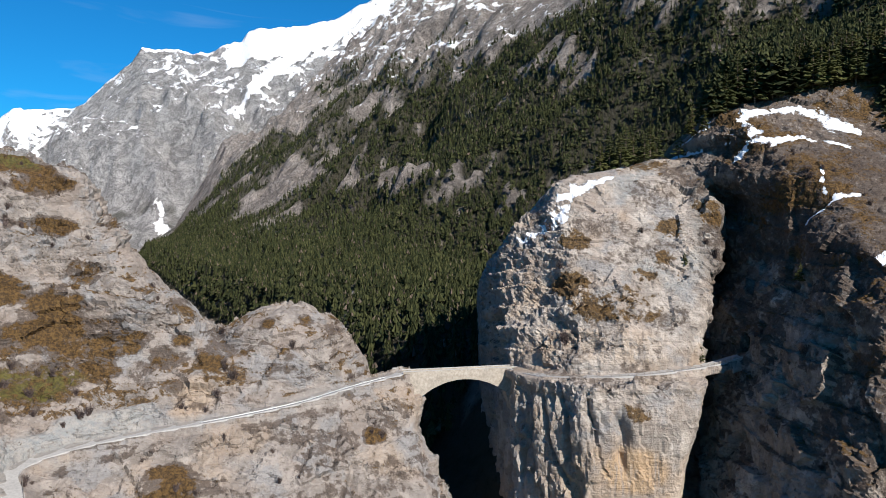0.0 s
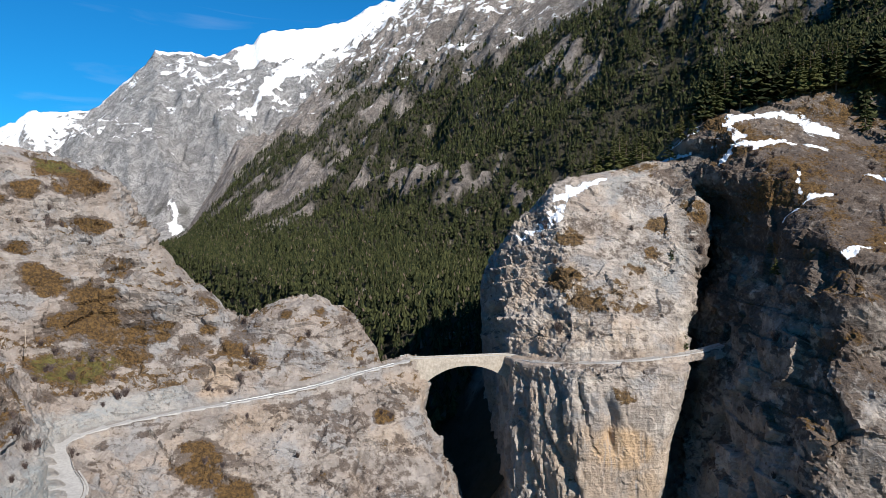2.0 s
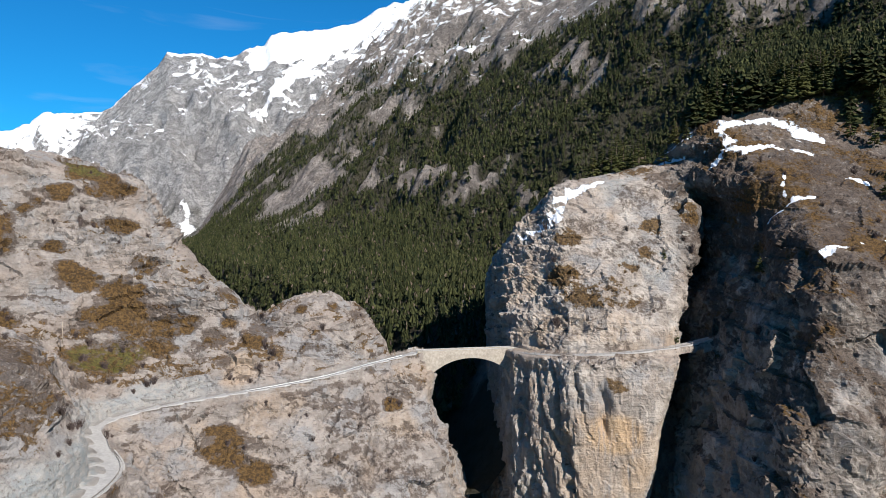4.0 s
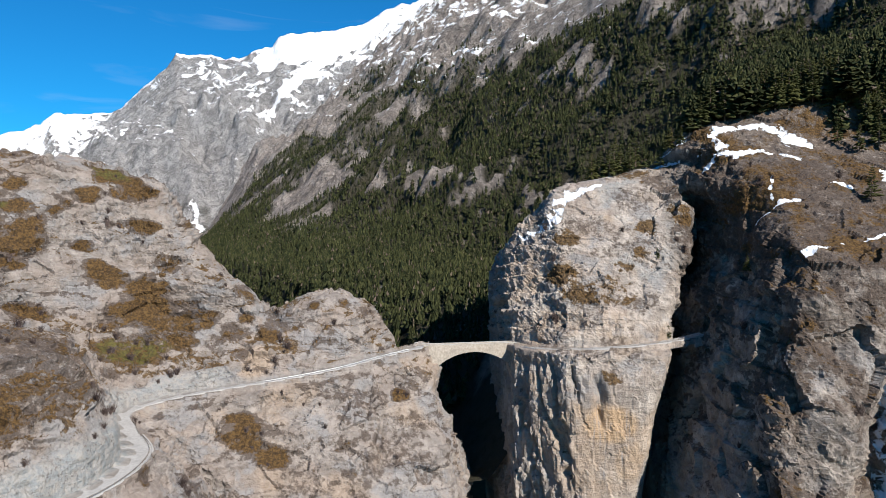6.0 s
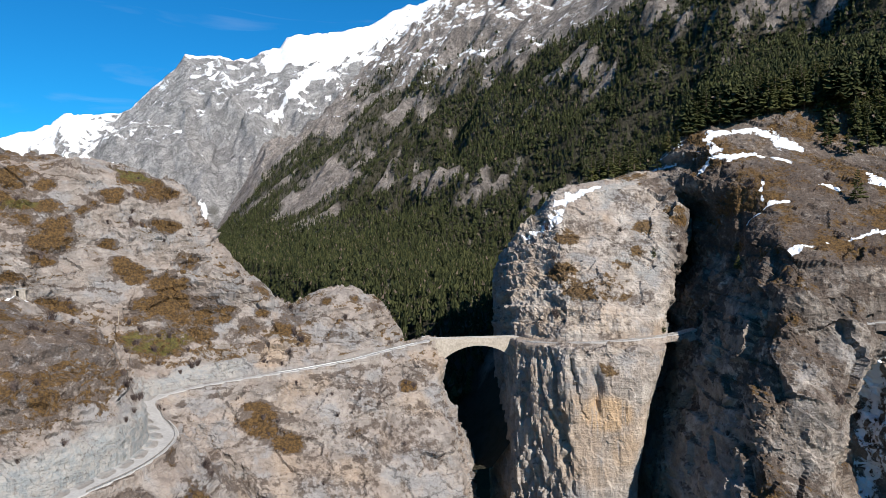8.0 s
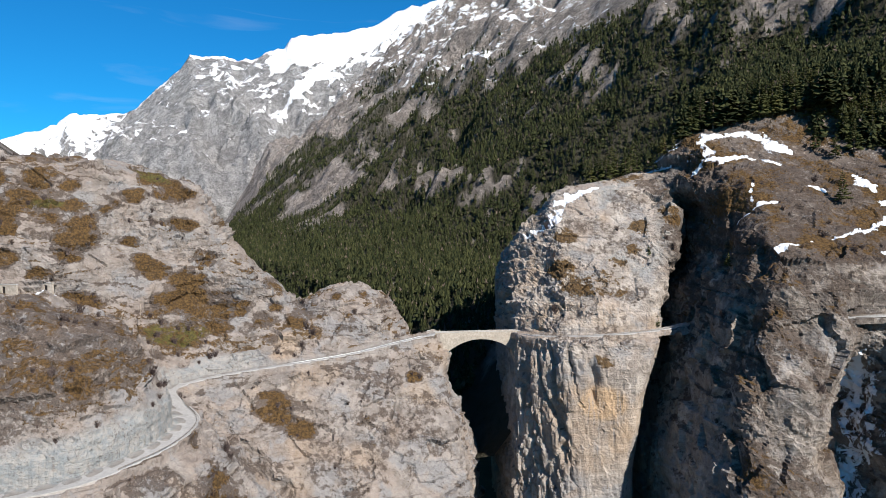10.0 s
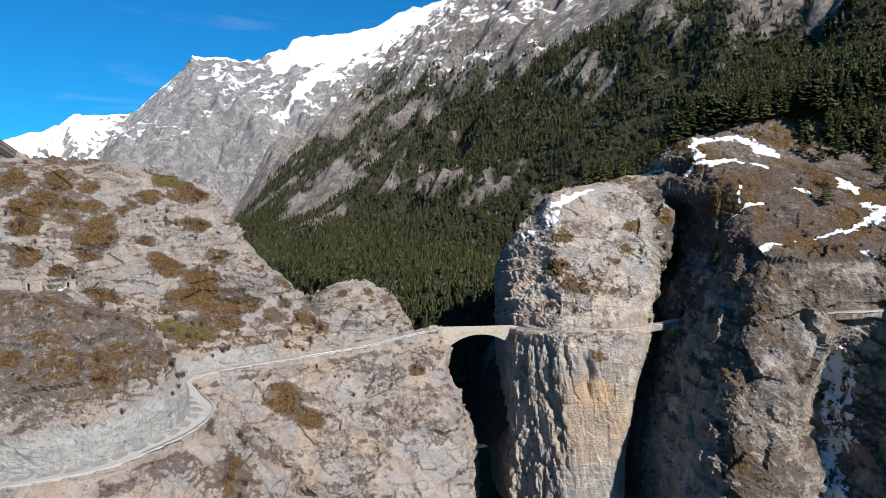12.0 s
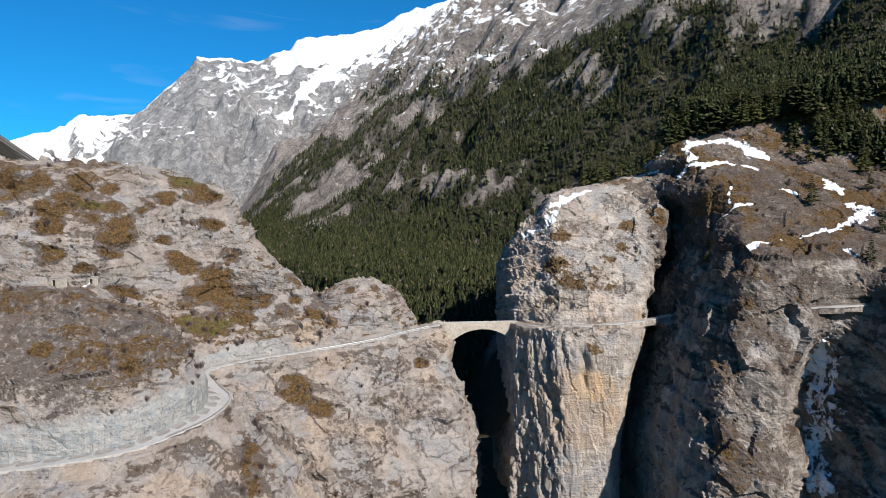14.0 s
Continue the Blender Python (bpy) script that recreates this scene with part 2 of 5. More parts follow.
def mesh_from_arrays(name, verts, faces, material, smooth=True, attrs=None):
    """A mesh object out of arrays of vertices and of triangles or quads."""
    faces = np.asarray(faces, dtype=np.int32)
    n, corners = faces.shape
    me = bpy.data.meshes.new(name)
    me.vertices.add(len(verts))
    me.vertices.foreach_set("co", np.asarray(verts, dtype=np.float32).ravel())
    me.loops.add(n * corners)
    me.loops.foreach_set("vertex_index", faces.ravel())
    me.polygons.add(n)
    me.polygons.foreach_set("loop_start", np.arange(n, dtype=np.int32) * corners)
    me.polygons.foreach_set("loop_total", np.full(n, corners, dtype=np.int32))
    me.polygons.foreach_set("use_smooth", np.full(n, smooth))
    me.materials.append(material)
    for key, values in (attrs or {}).items():
        me.attributes.new(key, "FLOAT", "POINT").data.foreach_set("value", np.asarray(values, dtype=np.float32))
    me.update(calc_edges=True)
    return new(name, me)


def solid(name, field, lo, hi, cell, reach):
    """The skin of the solid where field(x, y, z) < 0, inside the box lo..hi, as arrays of vertices and quads."""
    lo, hi = np.array(lo, float), np.array(hi, float)
    big = 4
    n = (np.ceil((hi - lo) / (cell * big)).astype(int)) * big + 1
    ax = [lo[i] + cell * np.arange(n[i]) for i in range(3)]
    cax = [a[::big] for a in ax]
    gx, gy, gz = np.meshgrid(*cax, indexing="ij")
    rough = field(gx.ravel().astype(np.float32), gy.ravel().astype(np.float32), gz.ravel().astype(np.float32)).reshape(gx.shape)
    near = np.abs(rough) < reach
    block = np.zeros(np.array(rough.shape) - 1, bool)
    sgn = rough < 0
    for i in (0, 1):
        for j in (0, 1):
            for k in (0, 1):
                s = (slice(i, i + block.shape[0]), slice(j, j + block.shape[1]), slice(k, k + block.shape[2]))
                block |= near[s] | (sgn[s] != sgn[:-1, :-1, :-1])
    full = np.repeat(np.repeat(np.repeat(sgn[:-1, :-1, :-1], big, 0), big, 1), big, 2)
    val = np.ones(n, np.float32)
    val[:-1, :-1, :-1] = np.where(full, -1.0, 1.0)
    fine = np.zeros(n, bool)
    fb = np.repeat(np.repeat(np.repeat(block, big, 0), big, 1), big, 2)
    for i in (0, 1):
        for j in (0, 1):
            for k in (0, 1):
                fine[i:i + fb.shape[0], j:j + fb.shape[1], k:k + fb.shape[2]] |= fb
    ii, jj, kk = np.nonzero(fine)
    out = np.empty(len(ii), np.float32)
    for s in range(0, len(ii), 600000):
        e = slice(s, s + 600000)
        out[e] = field(ax[0][ii[e]].astype(np.float32), ax[1][jj[e]].astype(np.float32), ax[2][kk[e]].astype(np.float32))
    val[ii, jj, kk] = out
    ci, cj, ck = np.nonzero(fb)
    corner = np.stack([val[ci + a, cj + b, ck + c] for a in (0, 1) for b in (0, 1) for c in (0, 1)], 1)
    neg = corner < 0
    cut = neg.any(1) & ~neg.all(1)
    ci, cj, ck, corner, neg = ci[cut], cj[cut], ck[cut], corner[cut], neg[cut]
    pos = np.zeros((len(ci), 3))
    cnt = np.zeros(len(ci))
    offs = np.array([(a, b, c) for a in (0, 1) for b in (0, 1) for c in (0, 1)], float)
    for p in range(8):
        for q in range(p + 1, 8):
            if np.abs(offs[p] - offs[q]).sum() != 1:
                continue
            m = neg[:, p] != neg[:, q]
            t = corner[m, p] / (corner[m, p] - corner[m, q])
            pos[m] += offs[p] + t[:, None] * (offs[q] - offs[p])
            cnt[m] += 1
    pos = (pos / cnt[:, None] + np.stack([ci, cj, ck], 1)) * cell + lo
    ids = np.full(n, -1, np.int32)
    ids[ci, cj, ck] = np.arange(len(ci))
    inside = val < 0
    quads = []
    for axis in range(3):
        sl = [slice(None)] * 3
        sl[axis] = slice(0, -1)
        su = [slice(None)] * 3
        su[axis] = slice(1, None)
        e = np.argwhere(inside[tuple(sl)] != inside[tuple(su)])
        u, v = (axis + 1) % 3, (axis + 2) % 3
        e = e[(e[:, u] > 0) & (e[:, v] > 0)]
        out_up = inside[e[:, 0], e[:, 1], e[:, 2]]
        q = []
        for du, dv in ((1, 1), (0, 1), (0, 0), (1, 0)):
            o = e.copy()
            o[:, u] -= du
            o[:, v] -= dv
            q.append(ids[o[:, 0], o[:, 1], o[:, 2]])
        q = np.stack(q, 1)
        ok = (q >= 0).all(1)
        q, out_up = q[ok], out_up[ok]
        q[~out_up] = q[~out_up][:, ::-1]
        quads.append(q)
    return pos, np.concatenate(quads)


def whole(name, field, lo, hi, cell, reach):
    """The skin of a solid without the loose crumbs beside it."""
    v, q = solid(name, field, lo, hi, cell, reach)
    mark = np.arange(len(v))
    while True:
        low = mark[q].min(1)
        nxt = mark.copy()
        for i in range(4):
            np.minimum.at(nxt, q[:, i], low)
        nxt = nxt[nxt]
        nxt = nxt[nxt]
        if (nxt == mark).all():
            break
        mark = nxt
    keep = mark == np.bincount(mark).argmax()
    q = q[keep[q[:, 0]]]
    new_id = np.cumsum(keep) - 1
    return v[keep], new_id[q]


def normals_z(verts, quads):
    a, b, c, d = (verts[quads[:, i]] for i in range(4))
    n = np.cross(c - a, d - b)
    out = np.zeros((len(verts), 3))
    for i in range(4):
        for ax in range(3):
            out[:, ax] += np.bincount(quads[:, i], n[:, ax], len(verts))
    return out / (np.linalg.norm(out, axis=1)[:, None] + 1e-9)


class Line:
    """A smooth way through a few points: distance, side and height beside it."""

    def __init__(self, pts, steps=8):
        p = np.array(pts, float)
        ext = np.vstack([2 * p[0] - p[1], p, 2 * p[-1] - p[-2]])
        out = []
        for i in range(1, len(ext) - 2):
            for t in np.arange(steps) / steps:
                a, b, c, d = ext[i - 1], ext[i], ext[i + 1], ext[i + 2]
                out.append(0.5 * (2 * b + (c - a) * t + (2 * a - 5 * b + 4 * c - d) * t * t + (3 * b - a - 3 * c + d) * t ** 3))
        out.append(p[-1])
        self.p = np.array(out)
        self.d = np.diff(self.p, axis=0)

    def beside(self, x, y):
        """Signed distance (left of the way is plus), height of the way and share of its length there."""
        best = np.full(x.shape, 1e9, np.float32)
        side = np.zeros(x.shape, np.float32)
        high = np.zeros(x.shape, np.float32)
        for i in range(len(self.d)):
            a, d = self.p[i], self.d[i]
            t = np.clip(((x - a[0]) * d[0] + (y - a[1]) * d[1]) / (d[0] ** 2 + d[1] ** 2), 0, 1)
            ox, oy = x - a[0] - t * d[0], y - a[1] - t * d[1]
            r = np.hypot(ox, oy)
            m = r < best
            best[m] = r[m]
            side[m] = np.sign(d[0] * oy - d[1] * ox)[m]
            high[m] = (a[2] + t * d[2])[m]
        return best * side, high

    def ribbon(self, offset_a, offset_b, lift):
        """Left and right borders of a strip along the way."""
        tang = np.gradient(self.p[:, :2], axis=0)
        tang /= np.linalg.norm(tang, axis=1)[:, None]
        nrm = np.stack([-tang[:, 1], tang[:, 0]], 1)
        a = np.column_stack([self.p[:, :2] + nrm * offset_a, self.p[:, 2] + lift])
        b = np.column_stack([self.p[:, :2] + nrm * offset_b, self.p[:, 2] + lift])
        return a, b


CELL = 1.05

# the road: from the bridge down round the spur, and from the bridge round the pillar
ROAD_LEFT = Line([(-17, 328.3, 12.9), (-40.7, 314.5, 9.2), (-60.7, 299, 6.0), (-87.4, 287.0, 2.7), (-115.4, 278.3, -0.6), (-137.2, 267.1, -3.3),
                  (-146.3, 250.7, -5.3), (-136.2, 229.6, -7.8), (-122.3, 209.5, -10.4), (-122.1, 184.9, -13.0), (-131.5, 163.7, -15.6),
                  (-142, 149, -17.7), (-162.0, 140.3, -20.0), (-188.2, 135.5, -22.6), (-240, 128, -27)])
ROAD_RIGHT = Line([(31, 337.5, 12.9), (42, 319, 13.6), (62, 311, 14.6), (84, 309, 16), (112, 317, 18), (130, 327, 20), (146, 335, 21.5), (156, 328, 22.5), (170, 312, 24)])
ROAD_LEDGE = Line([(170, 262, 32.5), (186, 256, 33.5), (205, 256, 34.5), (240, 262, 36), (290, 262, 38)])


class Table:
    """Values of a plan, kept on a square grid and read in between."""

    def __init__(self, func, x0, x1, y0, y1, step=1.0):
        self.x0, self.y0, self.step = x0, y0, step
        gx, gy = np.meshgrid(np.arange(x0, x1 + step, step), np.arange(y0, y1 + step, step), indexing="ij")
        self.v = [np.asarray(a, np.float32) for a in func(gx, gy)]

    def __call__(self, x, y):
        n, m = self.v[0].shape
        fx, fy = np.clip((x - self.x0) / self.step, 0, n - 1.001), np.clip((y - self.y0) / self.step, 0, m - 1.001)
        i, j = fx.astype(np.int32), fy.astype(np.int32)
        fx, fy = fx - i, fy - j
        return [(a[i, j] * (1 - fx) + a[i + 1, j] * fx) * (1 - fy) + (a[i, j + 1] * (1 - fx) + a[i + 1, j + 1] * fx) * fy for a in self.v]


def road_cut(f, x, y, z, sd, zr, half, clear):
    """Clears the space over a road and fills the bed under it."""
    r = np.abs(sd)
    f = np.where((r < half) & (z > zr) & (z < zr + clear), np.maximum(f, np.minimum(half - r, z - zr)), f)
    return np.where((r < half + 0.6) & (z <= zr) & (z > zr - 4), np.minimum(f, np.maximum(r - half - 0.6, z - zr)), f)


_SEED = 0.45 * np.stack([_LAT, _LAT[::-1, :, ::-1], _LAT.transpose(1, 2, 0)], -1)


def facets(x, y, z, sx, sy, sz, lean=0.0, seed=0, where=None):
    """Angular broken rock: cells round scattered seeds, each with its own step and its own tilted face, about -1 to 1."""
    if where is not None:
        out = np.zeros(len(x), np.float32)
        m = np.asarray(where) > 0.02
        out[m] = facets(x[m], y[m], z[m], sx, sy, sz, lean, seed)
        return out
    x, y, z = x + lean * z + 0.25 * sx * vnoise(x / sx + seed, y / sy, z / sz), y + 0.25 * sy * vnoise(x / sx, y / sy + seed + 3, z / sz), z + 0.2 * sz * vnoise(x / sx + 5, y / sy, z / sz + seed)
    p = np.stack([x / sx + 7 * seed, y / sy, z / sz], 1).astype(np.float32)
    c = np.floor(p).astype(np.int32)
    f = p - c - 0.5
    c &= 63
    best = np.full(len(p), 9.0, np.float32)
    off = np.zeros_like(p)
    own = np.zeros_like(c)
    for step in itertools.product((-1, 0, 1), repeat=3):
        n = (c + np.array(step, np.int32)) & 63
        o = f - np.array(step, np.float32) - _SEED[n[:, 0], n[:, 1], n[:, 2]]
        d = np.einsum("ij,ij->i", o, o)
        m = d < best
        best[m], off[m], own[m] = d[m], o[m], n[m]
    a, b, e = own.T
    tilt = _SEED[b, e, a] * 2.0
    tilt[:, 2] = 0.35 + 0.65 * tilt[:, 2]
    return 0.6 * _LAT[(a + 9) & 63, b, e] + np.einsum("ij,ij->i", off, tilt)


def ledges(x, y, z, tilt, period):
    """Beds that jut out at their upper edge, -1 to 1."""
    t = (z + tilt * x + 4 * vnoise(x / 40, y / 40, z / 50) + 1.2 * vnoise(x / 11, y / 11, z / 14)) / period
    return 2 * (t - np.floor(t)) - 1

# ---------------------------------------------------------------- the rock on the left bank
def left_height(x, y):
    sd, zr = ROAD_LEFT.beside(x, y)          # minus: uphill side, away from the gorge
    up = -sd
    steep = np.interp(x, [-160, -125, -100, -60, -30], [0.6, 0.66, 0.95, 1.12, 1.3])
    low = zr - steep * np.interp(sd, [0, 3, 10, 20, 35, 50, 80, 140], [0, 2, 9, 17, 32, 50, 92, 160])
    # bank above the road: steep round the spur, gentler under the high hill
    zs = zr + (-12 - zr) * ramp(up, 22, 55)
    spur = zs + np.interp(up, [0, 2, 8, 20, 35, 60, 100, 150], [0, 2, 17, 34, 41, 51, 59, 62])
    spur = smin(spur, 45 - 0.0012 * (x + 215) ** 2 + 0.0 * y, 8.0)
    terr = zs + np.interp(up, [0, 2, 8, 25, 43, 80, 140], [0, 2, 8, 20, 36, 54, 60])
    terr = terr - 60 * ramp(x, -78, -40) * ramp(up, 2, 20)
    terr = terr - 1.2 * np.clip(y - 336, 0, 200) * ramp(x, -170, -130)
    w = ramp(y + 0.35 * (x + 146), 236, 262)
    z = np.where(up > 0, spur * (1 - w) + terr * w, low)
    # knob beside the bridge
    q = ((x + 74) / 44) ** 2 + ((y - 345) / 43) ** 2
    knob = 39.5 - 38 * q ** 1.6 - 0.06 * np.clip(x + 74, 0, 60)
    z = smax(z, knob, 4.0)
    # high hill with its ledges
    foot = np.interp(x, [-330, -260, -215, -190, -150, -110, -80], [225, 245, 260, 277, 300, 318, 330])
    zf = np.interp(x, [-330, -215, -190, -150, -110], [46, 43, 36, 27, 36])
    e = y - foot
    rise = np.interp(e, [-120, -40, -4, 0, 12, 18, 34, 48, 66, 100, 180], [-260, -60, -6, 0, 24, 27, 47, 66, 74, 82, 84])
    limit = np.interp(x, [-330, -240, -205, -185, -168, -160, -145, -125, -110, -95, -70, -40], [122, 117, 113, 107, 99, 87, 65, 48, 37, 24, -10, -60])
    hill = smin(zf + rise, limit, 5.0) - 1.3 * np.clip(y - np.interp(x, [-235, -200, -165, -120], [385, 372, 357, 343]), 0, 300)
    z = smax(z, hill, 3.0)
    return z - 0.9 * np.clip(y - 362, 0, 300) * ramp(x, -165, -120), sd, zr


def left_plan(x, y):
    z, sd, zr = left_height(x, y)
    gx, gy = np.gradient(z)
    return z, sd, zr, 1 / np.sqrt(1 + np.clip(gx ** 2 + gy ** 2, 0, 9))


LEFT_PLAN = Table(left_plan, -332, 30, 88, 446)


DOORWAYS = [(-214.8, 258.5), (-233.0, 252.0)]


def left_field(x, y, z):
    h, sd, zr, flat = LEFT_PLAN(x, y)
    f = (z - h) * flat
    wall = np.interp(z, [-80, -55, -35, -16, 2, 14, 60], [5, 3, -3, -9.5, -10.5, -13, -18]) + 0.1 * np.clip(y - 332, 0, 200) - 0.25 * np.clip(316 - y, 0, 100) * ramp(z, -20, 10)
    f = smax(f, x - wall, 3.0)
    for dx, dy in DOORWAYS:
        f = np.maximum(f, np.minimum(np.minimum(1.9 - np.abs(x - dx), 9.0 - np.abs(y - dy - 8.0)), np.minimum(z - 42.6, 47.0 - z)))
    return road_cut(f, x, y, z, sd, zr, 3.3 + 2.2 * ramp(y, 250, 232) + 0.8 * np.exp(-((y - 214) / 16) ** 2), 12)


def shelter(sd, zr, z, half, tall):
    """0 on the bed of a road and beside it, 1 away from it."""
    away = np.maximum(ramp(np.abs(sd), half, half + 3.5), 0.5 * ramp(z, zr + 1.0, zr + 3.5) * ramp(np.abs(sd), half - 2.0, half - 0.8))
    return 1 - (1 - away) * ramp(z, zr - 9, zr - 2) * ramp(-z, -zr - tall - 5, -zr - tall)


def left_relief(x, y, z):
    """How far the rock stands out of its smooth form: slabs, broken blocks and beds."""
    h, sd, zr, flat = LEFT_PLAN(x, y)
    rough = ramp(fbm(x / 24 + 2, y / 24, z / 14, 3), -0.15, 0.35)
    n = -1.3 * (fbm(x / 24, y / 24, z / 14, 3, 0.5, True) - 0.5)
    n = n + 2.6 * facets(x, y, z, 17, 17, 9, 0.2, 1) * (0.6 + 0.4 * rough) + (0.35 + 0.9 * rough) * facets(x, y, z, 6.5, 6.5, 3.6, 0.2, 2) * 1.2
    n = n + (0.08 + 0.8 * rough) * facets(x, y, z, 3.0, 3.0, 1.9, 0.1, 3) * 0.7
    beds = (0.45 + 0.55 * ramp(vnoise(x / 45 + 3, y / 45, z / 30), -0.5, 0.3)) * (0.3 + 0.7 * ramp(z, 5, 30))
    n = n + beds * (2.0 * ledges(x, y, z, 0.16, 14.0) * (0.5 + 0.5 * ramp(vnoise(x / 22, y / 22, z / 8 + 5), -0.3, 0.3)) + 1.1 * rough * ledges(x, y, z, 0.1, 5.2))
    cleft = np.exp(-((x + 40 + 0.35 * (z + 10) + 2.5 * vnoise(x / 30, y / 30, z / 9)) / 1.6) ** 2) * ramp(z, -42, -30) * ramp(8 - z, 0, 6) * ramp(sd, 6, 12)
    return (n - 3.0 * cleft) * shelter(sd, zr, z, 4.2 + 2.2 * ramp(y, 250, 232), 12)


def blobs(x, y, z, spots, flat=2.2):
    """1 at the middle of a spot (place and reach), 0 at its rim, minus outside."""
    best = np.full(len(x), -1.0)
    wob = 0.85 * fbm(x / 13, y / 13, z / 6, 4, 0.65)
    for sx, sy, sz, r in spots:
        q = ((x - sx) ** 2 + (y - sy) ** 2 + (flat * (z - sz)) ** 2) / (2.3 * r * r)
        best = np.maximum(best, 1 - q)
    return best + wob


TURF_HIGH = [(-199, 342, 111, 6.4), (-187, 335, 105, 7.5), (-177, 330, 97, 7), (-246, 286, 94, 4.4), (-237, 287, 91, 7.2), (-228, 286, 85, 7.9), (-250, 278, 86, 7.2), (-219, 291, 88, 5.1),
             (-214, 285, 78, 6.6), (-211, 281, 69, 6.9), (-212, 272, 62, 4.9), (-250, 271, 77, 5.9), (-204, 303, 89, 4), (-241, 259, 59, 5.7)]
TURF_MID = [(-236, 262, 61, 3.4), (-221, 262, 52, 4.5), (-180, 294, 56, 5.4), (-174, 296, 52, 5), (-190, 300, 69, 3.9), (-154, 319, 59, 5.5), (-274, 283, 103, 9.5), (-268, 287, 105, 6.6), (-272, 269, 83, 4),
            (-240, 295, 103, 6.1), (-224, 298, 100, 4), (-158, 303, 45, 6.6), (-164, 295, 36, 6.5), (-151, 303, 34, 8.8), (-138, 306, 31, 7.3), (-130, 308, 30, 5), (-169, 323, 78, 5.2), (-195, 316, 95, 4.5)]
TURF_LOW = [(-203, 264, 36, 6.7), (-206, 223, 40, 6.9), (-211, 207, 41, 6), (-159, 281, 16, 8.6), (-167, 278, 19, 5.6), (-149, 288, 16, 6.4), (-139, 297, 19, 4.9), (-148, 170, 14, 5.2), (-190, 171, 22, 4.6),
            (-100, 263, -15, 6.3), (-94, 259, -20, 4.2), (-89, 228, -27, 4.2), (-81, 256, -26, 4.8), (-70, 248, -29, 4), (-115, 197, -15, 3.7), (-97, 190, -28, 5), (-90, 180, -33, 8), (-87, 168, -36, 8), (-188, 143, -8, 3.8),
            (-116, 308, 24, 4.5), (-110, 314, 29, 3), (-28, 303, -8, 3.1), (-77, 321, 36, 2.9), (-60, 328, 37, 2.9), (-98, 308, 21, 4)]
MEADOW = [(-158, 282, 16, 9), (-165, 279, 18, 7), (-148, 289, 16, 6), (-194, 338, 108, 8), (-232, 287, 88, 6)]


def carve(v, q, relief, passes=2):
    """Puts the relief on a smooth skin, along its evened normals; gives places and new normals."""
    n = normals_z(v, q)
    for _ in range(passes):
        m = n[q].sum(1)
        for ax in range(3):
            n[:, ax] = sum(np.bincount(q[:, i], m[:, ax], len(v)) for i in range(4))
        n /= np.linalg.norm(n, axis=1)[:, None] + 1e-9
    v = v + n * np.asarray(relief(*v.T))[:, None]
    return v, normals_z(v, q)


def build_left():
    v, q = whole("left", left_field, (-330, 92, -104), (24, 440, 132), CELL, 4.8)
    v, n = carve(v, q, left_relief)
    x, y, z = v.T
    up = n[:, 2]
    h, sd, zr, flat = LEFT_PLAN(x, y)
    turf = blobs(x, y, z, TURF_HIGH + TURF_MID + TURF_LOW, 1.5)
    ledge = ramp(up, 0.5, 0.85) * (0.42 + 0.3 * fbm(x / 16, y / 16, z / 8, 3)) * ramp(z, -30, 20)
    bands = 0.66 * ramp(fbm(x / 36, y / 36, z / 10 + 2, 4), 0.05, 0.3) * ramp(up, 0.2, 0.55) * ramp(z, -20, 15)
    ragged = 0.2 * fbm(x / 8, y / 8, z / 5, 3)
    grass = np.clip(np.maximum(np.maximum(0.42 + 0.6 * turf + ragged, ledge), bands), 0, 1.0)
    green = np.clip(blobs(x, y, z, MEADOW, 1.7) * 1.3, 0, 1)
    soil = 0.95 * ramp(fbm(x / 24, y / 24, z / 10, 4), -0.15, 0.45) * (0.35 + 0.65 * ramp(up, 0.2, 0.6))
    soil = np.maximum(soil, ramp(turf, -0.9, -0.1))
    soil = np.maximum(soil, 0.8 * ramp(sd, 10, 30) * ramp(fbm(x / 14, y / 14, z / 20, 3), -0.1, 0.5))
    soil = np.maximum(soil, ramp(-sd, 8, 16) * ramp(250 - y, 0, 12) * 0.95)
    pale = ramp(-sd, 1, 4) * ramp(sd, -17, -9) * ramp(245 - y, 0, 15) * ramp(z - zr, 18, 12)
    pale = np.maximum(pale, 0.8 * ramp(-sd, 1, 3) * ramp(sd, -12, -6) * ramp(-105 - x, 0, 12) * ramp(z - zr, 14, 8))
    keep = 1 - np.clip(pale * 1.4, 0, 1)
    tan = 0.45 * ramp(-(((x + 99) / 9) ** 2 + ((z - 10) / 9) ** 2), -1.2, -0.3) + 0.25 * ramp(sd, 0, 6) * ramp(fbm(x / 20, y / 20, z / 20 + 5, 2), 0, 0.5)
    near = np.maximum(0, 1 - np.abs(sd) / 4.2)
    snow = np.clip(blobs(x, y, z, [(-236, 246, 42, 5), (-212, 254, 41, 4), (-88, 331, 41, 2.2)], 1.0), 0, 1)
    ob = mesh_from_arrays("cliff_west", v, q, ROCK_LEFT, False, {
        "grass": grass * keep, "green": green, "soil": soil * keep, "snow": snow, "ochre": tan, "pale": pale, "gravel": near, "stain": 0 * x})
    tagged(ob, "pale grey limestone cliffs and ledges with dry brown grass", "cliff", kind="structure")
    return v, n, grass * keep, soil * keep


LEFT_SKIN = build_left()


